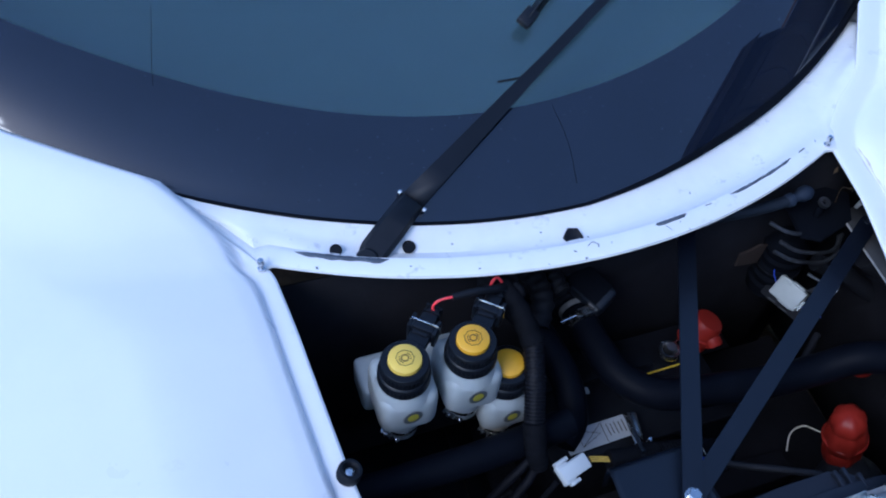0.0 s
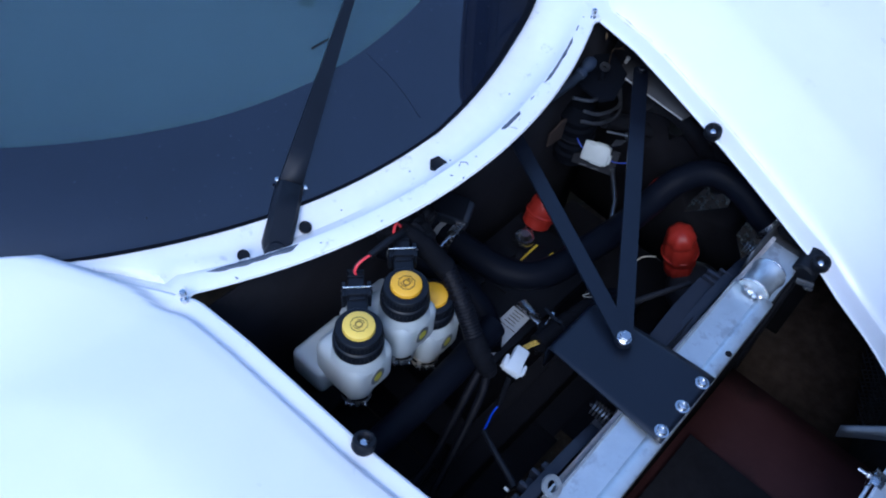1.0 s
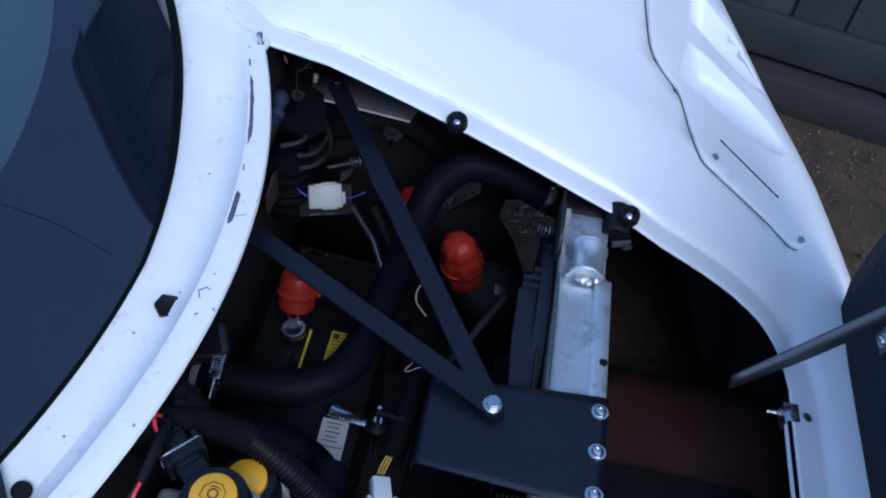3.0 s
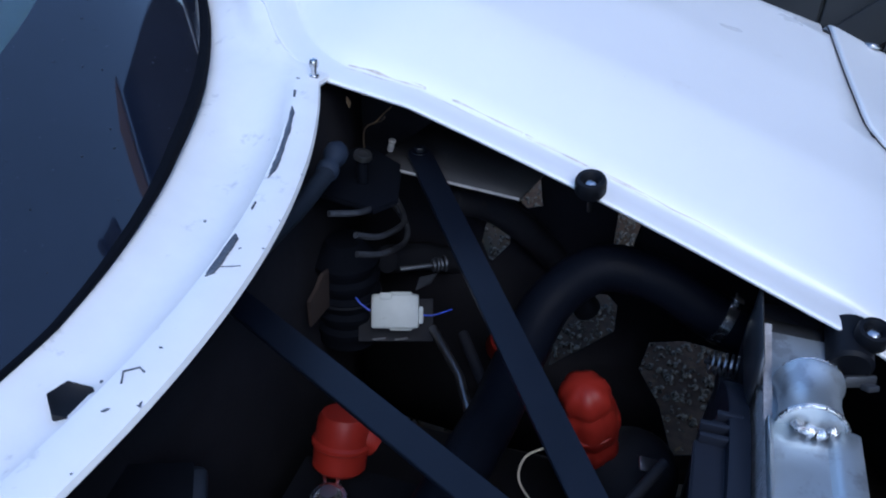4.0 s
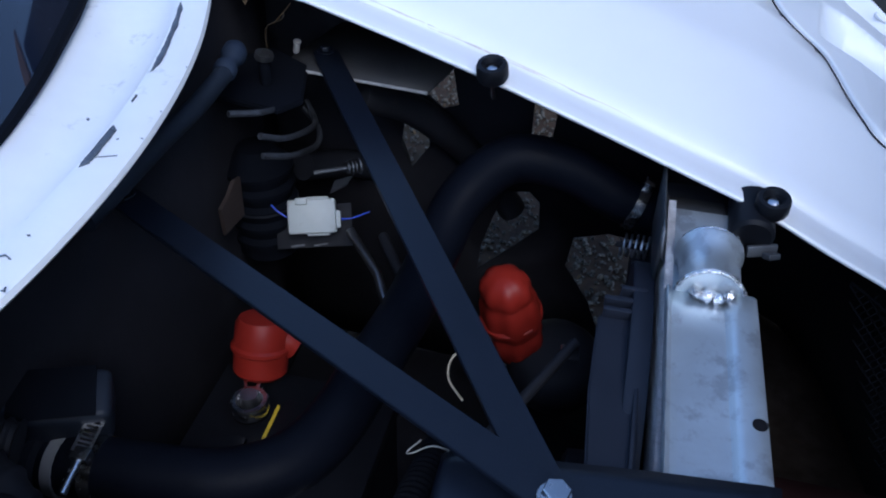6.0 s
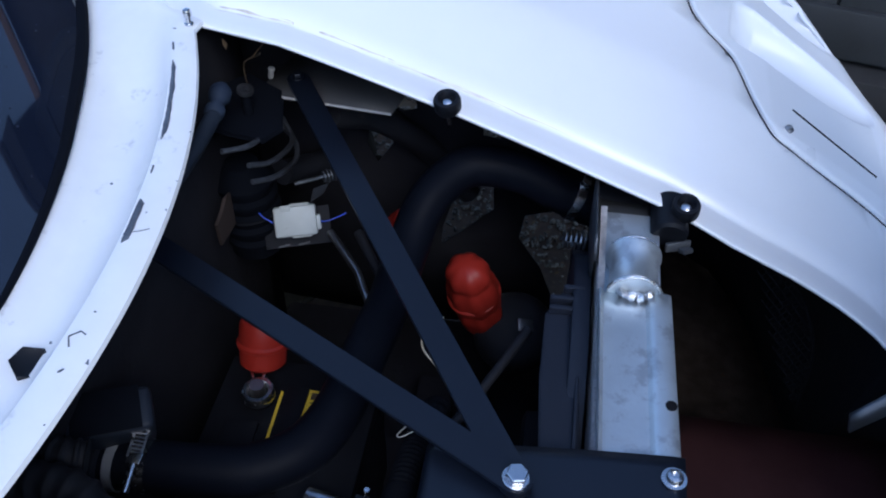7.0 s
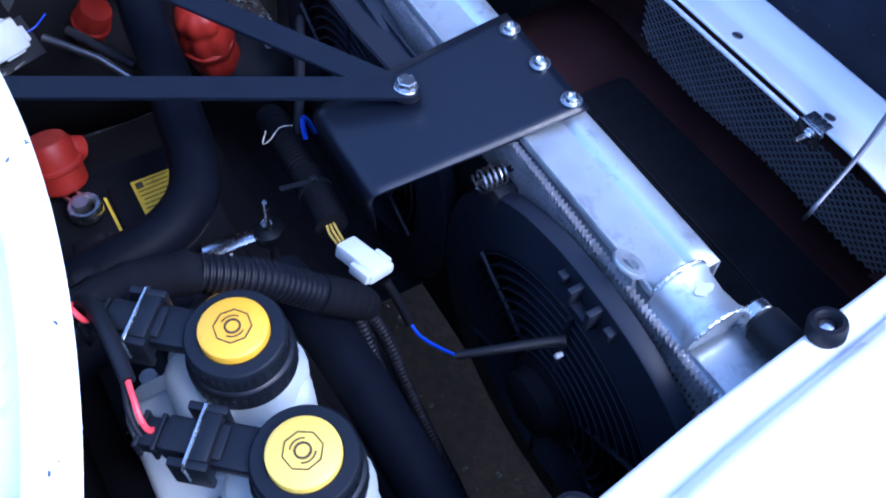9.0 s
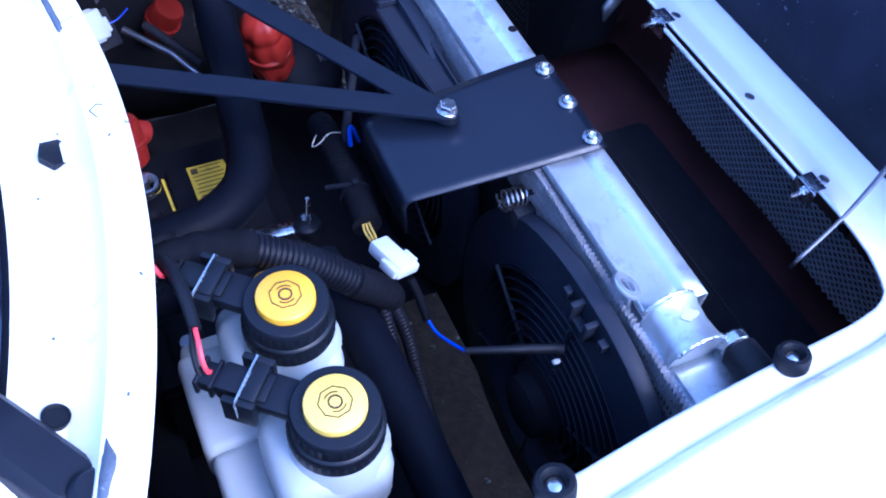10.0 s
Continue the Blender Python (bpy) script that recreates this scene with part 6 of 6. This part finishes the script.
part("top_ring", lathe([(0.0045, 0.0), (0.0085, 0.0), (0.009, 0.003), (0.0085, 0.006), (0.0045, 0.006), (0.0045, 0.0)], frame_m((0.421, 0.444, 0.774), (0, -0.2, 1)), 20), M_DSTEEL, turret)
part("ring_post", cyl(0.0055, 0.026, frame_m((0.421, 0.444, 0.746), (0, 0, 1)), 10), M_MATT, turret)
# thin arcs stand in for the glints along coils and hoses
for pts in ([(0.352, 0.424, 0.732), (0.380, 0.412, 0.716), (0.425, 0.408, 0.700), (0.462, 0.414, 0.690), (0.486, 0.432, 0.698)],
            [(0.345, 0.420, 0.716), (0.372, 0.408, 0.702), (0.404, 0.405, 0.688), (0.445, 0.406, 0.674), (0.474, 0.416, 0.676), (0.486, 0.436, 0.690)],
            [(0.330, 0.440, 0.764), (0.352, 0.423, 0.756), (0.385, 0.420, 0.743), (0.421, 0.422, 0.729)]):
    part("glint_arc", tube(smooth(pts, 6), 0.0030, 8), M_LOOP, turret, "thin dull arc drawn for the glint along a coil")
part("rusty_bracket", slab([(-0.020, -0.024), (0.024, -0.030), (0.026, 0.016), (0.012, 0.020), (-0.004, 0.012), (-0.022, 0.008)], 0.004, frame_m((0.366, 0.474, 0.640), (0, -1, 0), (1, 0, 0)), 0.001), M_RUST, turret, "rusty brown steel bracket")
part("pale_nipple", join(cyl(0.0032, 0.010, frame_m((0.489, 0.440, 0.750), (0, -0.2, 1)), 12, 0.001), cyl(0.0040, 0.004, frame_m((0.489, 0.438, 0.760), (0, -0.2, 1)), 12, 0.001)), M_EDGE, turret)
ua = thing("upper_wishbone", (0.45, 0.35, 0.7), "black tubular suspension wishbone behind the brace", "wishbone")
part("arm", tube(smooth([(0.47, 0.37, 0.72), (0.53, 0.33, 0.68), (0.57, 0.27, 0.61), (0.60, 0.22, 0.52)], 6), 0.017, 14), M_DULL, ua)
part("arm", tube(smooth([(0.48, 0.44, 0.62), (0.56, 0.40, 0.58), (0.66, 0.33, 0.50)], 6), 0.016, 14), M_DULL, ua)
pipe = thing("cowl_pipe", (0.37, 0.45, 0.80), "dusty grey-black pipe with a capped end along the cowl", "pipe")
part("pipe", tube(smooth([(0.362, 0.454, 0.787), (0.31, 0.456, 0.781), (0.25, 0.460, 0.778), (0.15, 0.466, 0.770)], 6), 0.0085, 14), M_PIPE, pipe)
part("cap", lathe([(0, 0.034), (0.007, 0.032), (0.0112, 0.025), (0.0115, 0.016), (0.0085, 0.009), (0.0062, 0.004), (0.0068, 0.0), (0.0104, -0.003), (0.0104, -0.010), (0.0085, -0.013), (0, -0.013)], frame_m((0.369, 0.455, 0.789), (1, 0.12, 0.12)), 20), material("blue_grey_cap", (0.018, 0.026, 0.044), 0.6, spec=0.2, vary=0.3), pipe)

block = thing("white_relay_connector", (0.411, 0.405, 0.603), "off-white plastic multi-way connector with thin leads", "connector")
mb = frame_m((0.411, 0.405, 0.606), (-0.772, -0.232, 0.592), (0.306, -0.952, 0.025))
part("housing", box(0.050, 0.036, 0.016, mb, 0.003), M_DIMNYLON, block)
part("housing_step", join(box(0.024, 0.041, 0.012, mb @ pose(0.006, 0, -0.001), 0.002), box(0.012, 0.007, 0.006, mb @ pose(-0.010, 0.016, 0.007), 0.001), box(0.007, 0.018, 0.010, mb @ pose(0.026, -0.004, 0), 0.0015)), M_DIMNYLON, block)
part("blue_lead", tube(smooth([mb @ Vector(q) for q in ((0.026, -0.004, 0), (0.040, -0.004, 0.002), (0.060, 0.002, -0.004))], 6), 0.0009, 6), M_BLUEW, block)
part("blue_lead", tube(smooth([mb @ Vector(q) for q in ((-0.026, 0.0, 0), (-0.040, 0.012, 0), (-0.050, 0.034, -0.006))], 6), 0.0009, 6), M_BLUEW, block)
part("tray", box(0.080, 0.046, 0.004, mb @ pose(0.0, -0.010, -0.022), 0.001), M_DULL, block, "dark mounting tray")
for dx in (-0.018, 0.006):
    part("tray_edge", box(0.014, 0.002, 0.0015, mb @ pose(dx, -0.030, -0.016, 0, 0, 6)), M_LOOP, block, "thin bright edge of the tray")
catch = thing("wheel_arch_bolt", (0.452, 0.364, 0.650), "bright bolt with washers beside the connector", "bolt")
part("stem", tube([(0.425, 0.405, 0.651), (0.450, 0.367, 0.650)], 0.0024, 8), M_HINGE, catch)
part("washer_stack", join(*[cyl(0.0068 + 0.0016 * (i % 2), 0.0022, frame_m((0.444 + 0.0023 * i, 0.376 - 0.0034 * i, 0.650), (0.56, -0.83, 0)), 20) for i in range(4)]), M_HINGE, catch)
part("bright_tab", slab([(0.432, 0.386), (0.446, 0.371), (0.428, 0.372), (0.410, 0.383)], 0.003, pose(0, 0, 0.638), 0.0008), M_HINGE, catch)
steer = thing("steering_shaft", (0.36, 0.33, 0.56), "dull steel rod running down behind the brace", "shaft")
part("rod", tube([(0.405, 0.362, 0.600), (0.355, 0.318, 0.590), (0.285, 0.280, 0.575)], 0.0045, 14), M_DSTEEL, steer)
part("rod", tube([(0.43, 0.335, 0.58), (0.36, 0.285, 0.56)], 0.006, 12), M_DULL, steer)
motor = thing("horn_unit", (0.40, 0.13, 0.47), "black round unit with a bright face low in the bay", "horn")
part("body", lathe([(0, 0.05), (0.03, 0.05), (0.045, 0.04), (0.052, 0.02), (0.052, 0.0), (0, 0.0)], frame_m((0.42, 0.135, 0.44), (-0.5, 0.1, 1)), 30), M_DULL, motor)
part("bright_face", box(0.015, 0.020, 0.003, pose(0.372, 0.122, 0.515, 20, -25, 10), 0.001), M_DSTEEL, motor)
rub = thing("beam_rubber", (0.345, 0.0, 0.72), "black rubber bush at the end of the beam", "rubber bush", group="beam bushes")
part("bush", cyl(0.0185, 0.045, frame_m((0.331, -0.008, 0.7155), (1, 0, 0.2)), 24, 0.003), M_SEAL, rub)
part("bright_end", join(box(0.004, 0.026, 0.010, pose(0.329, -0.018, 0.706, 0, 12, 20), 0.001), box(0.009, 0.012, 0.005, pose(0.326, -0.026, 0.704, 10, 20, 40), 0.001)), M_HINGE, rub, "torn dull metal end")
rub = thing("beam_rubber", (-0.30, -0.012, 0.70), "black rubber bush at the end of the beam", "rubber bush", group="beam bushes")
part("bush", cyl(0.016, 0.045, frame_m((-0.283, -0.008, 0.702), (-1, 0, 0.1)), 24, 0.003), M_SEAL, rub)
part("bright_end", cyl(0.014, 0.012, frame_m((-0.272, -0.008, 0.701), (-1, 0, 0.1)), 18, 0.002), M_STEEL, rub)
for pts in ([(-0.108, 0.232, 0.668), (-0.125, 0.222, 0.63), (-0.165, 0.215, 0.56), (-0.23, 0.205, 0.48)], [(-0.110, 0.240, 0.672), (-0.140, 0.238, 0.62), (-0.19, 0.235, 0.53), (-0.27, 0.228, 0.45)], [(-0.12, 0.25, 0.55), (-0.22, 0.235, 0.50), (-0.34, 0.225, 0.46)]):
    c = thing("floor_loom", pts[0], "thin black corrugated loom low in the bay", "wiring loom", group="low looms")
    part("corrugated_sleeve", corrugated(pts, 0.0062, 0.0042, 14), M_RIB, c)
floor_strip = thing("chassis_rail", (X0, 0.3, 0.3), "black square chassis rail along the bay floor", "chassis rail")
part("rail", box(0.84, 0.05, 0.05, pose(0.0, 0.235, 0.31), 0.005), M_LINER, floor_strip)
# added black sheets cover the ground so that the bay floor stays dark
part("dark_floor_sheet", box(0.30, 0.33, 0.004, pose(-0.27, 0.330, 0.285), 0.001), M_LINER, floor_strip, "added black sheet that keeps the bay floor dark")
part("dark_floor_sheet", box(0.196, 0.34, 0.004, pose(-0.020, 0.325, 0.285), 0.001), M_LINER, floor_strip, "added black sheet that keeps the bay floor dark")
part("dark_floor_sheet", box(0.49, 0.33, 0.004, pose(0.325, 0.330, 0.280), 0.001), M_LINER, floor_strip, "added black sheet that keeps the bay floor dark")
part("dark_floor_sheet", box(0.46, 0.135, 0.004, pose(0.335, 0.100, 0.276), 0.001), M_LINER, floor_strip, "added black sheet that keeps the bay floor dark")
part("rail", box(0.05, 0.5, 0.05, pose(-0.38, 0.22, 0.31), 0.005), M_LINER, floor_strip)
part("tray", box(0.40, 0.22, 0.006, pose(0.11, 0.36, 0.335), 0.002), M_LINER, floor_strip, "battery tray")


def wheel(x):
    w = thing("front_wheel", (x, 0.72, 0.0), "black road tyre under the wing", "wheel", group="road wheels")
    m = frame_m((x - 0.10, 0.72, 0.30), (1, 0, 0))
    part("tyre", lathe([(0.20, 0.02), (0.27, 0.0), (0.292, 0.02), (0.30, 0.06), (0.30, 0.14), (0.292, 0.18), (0.27, 0.20), (0.20, 0.18)], m, 48), M_TYRE, w)
    part("rim", lathe([(0.20, 0.02), (0.195, 0.05), (0.19, 0.15), (0.20, 0.18)], m, 48), M_DSTEEL, w)
    part("disc", lathe([(0, 0.10), (0.12, 0.10), (0.19, 0.12)], m, 40), M_DSTEEL, w)


wheel(0.84)
wheel(-0.80)
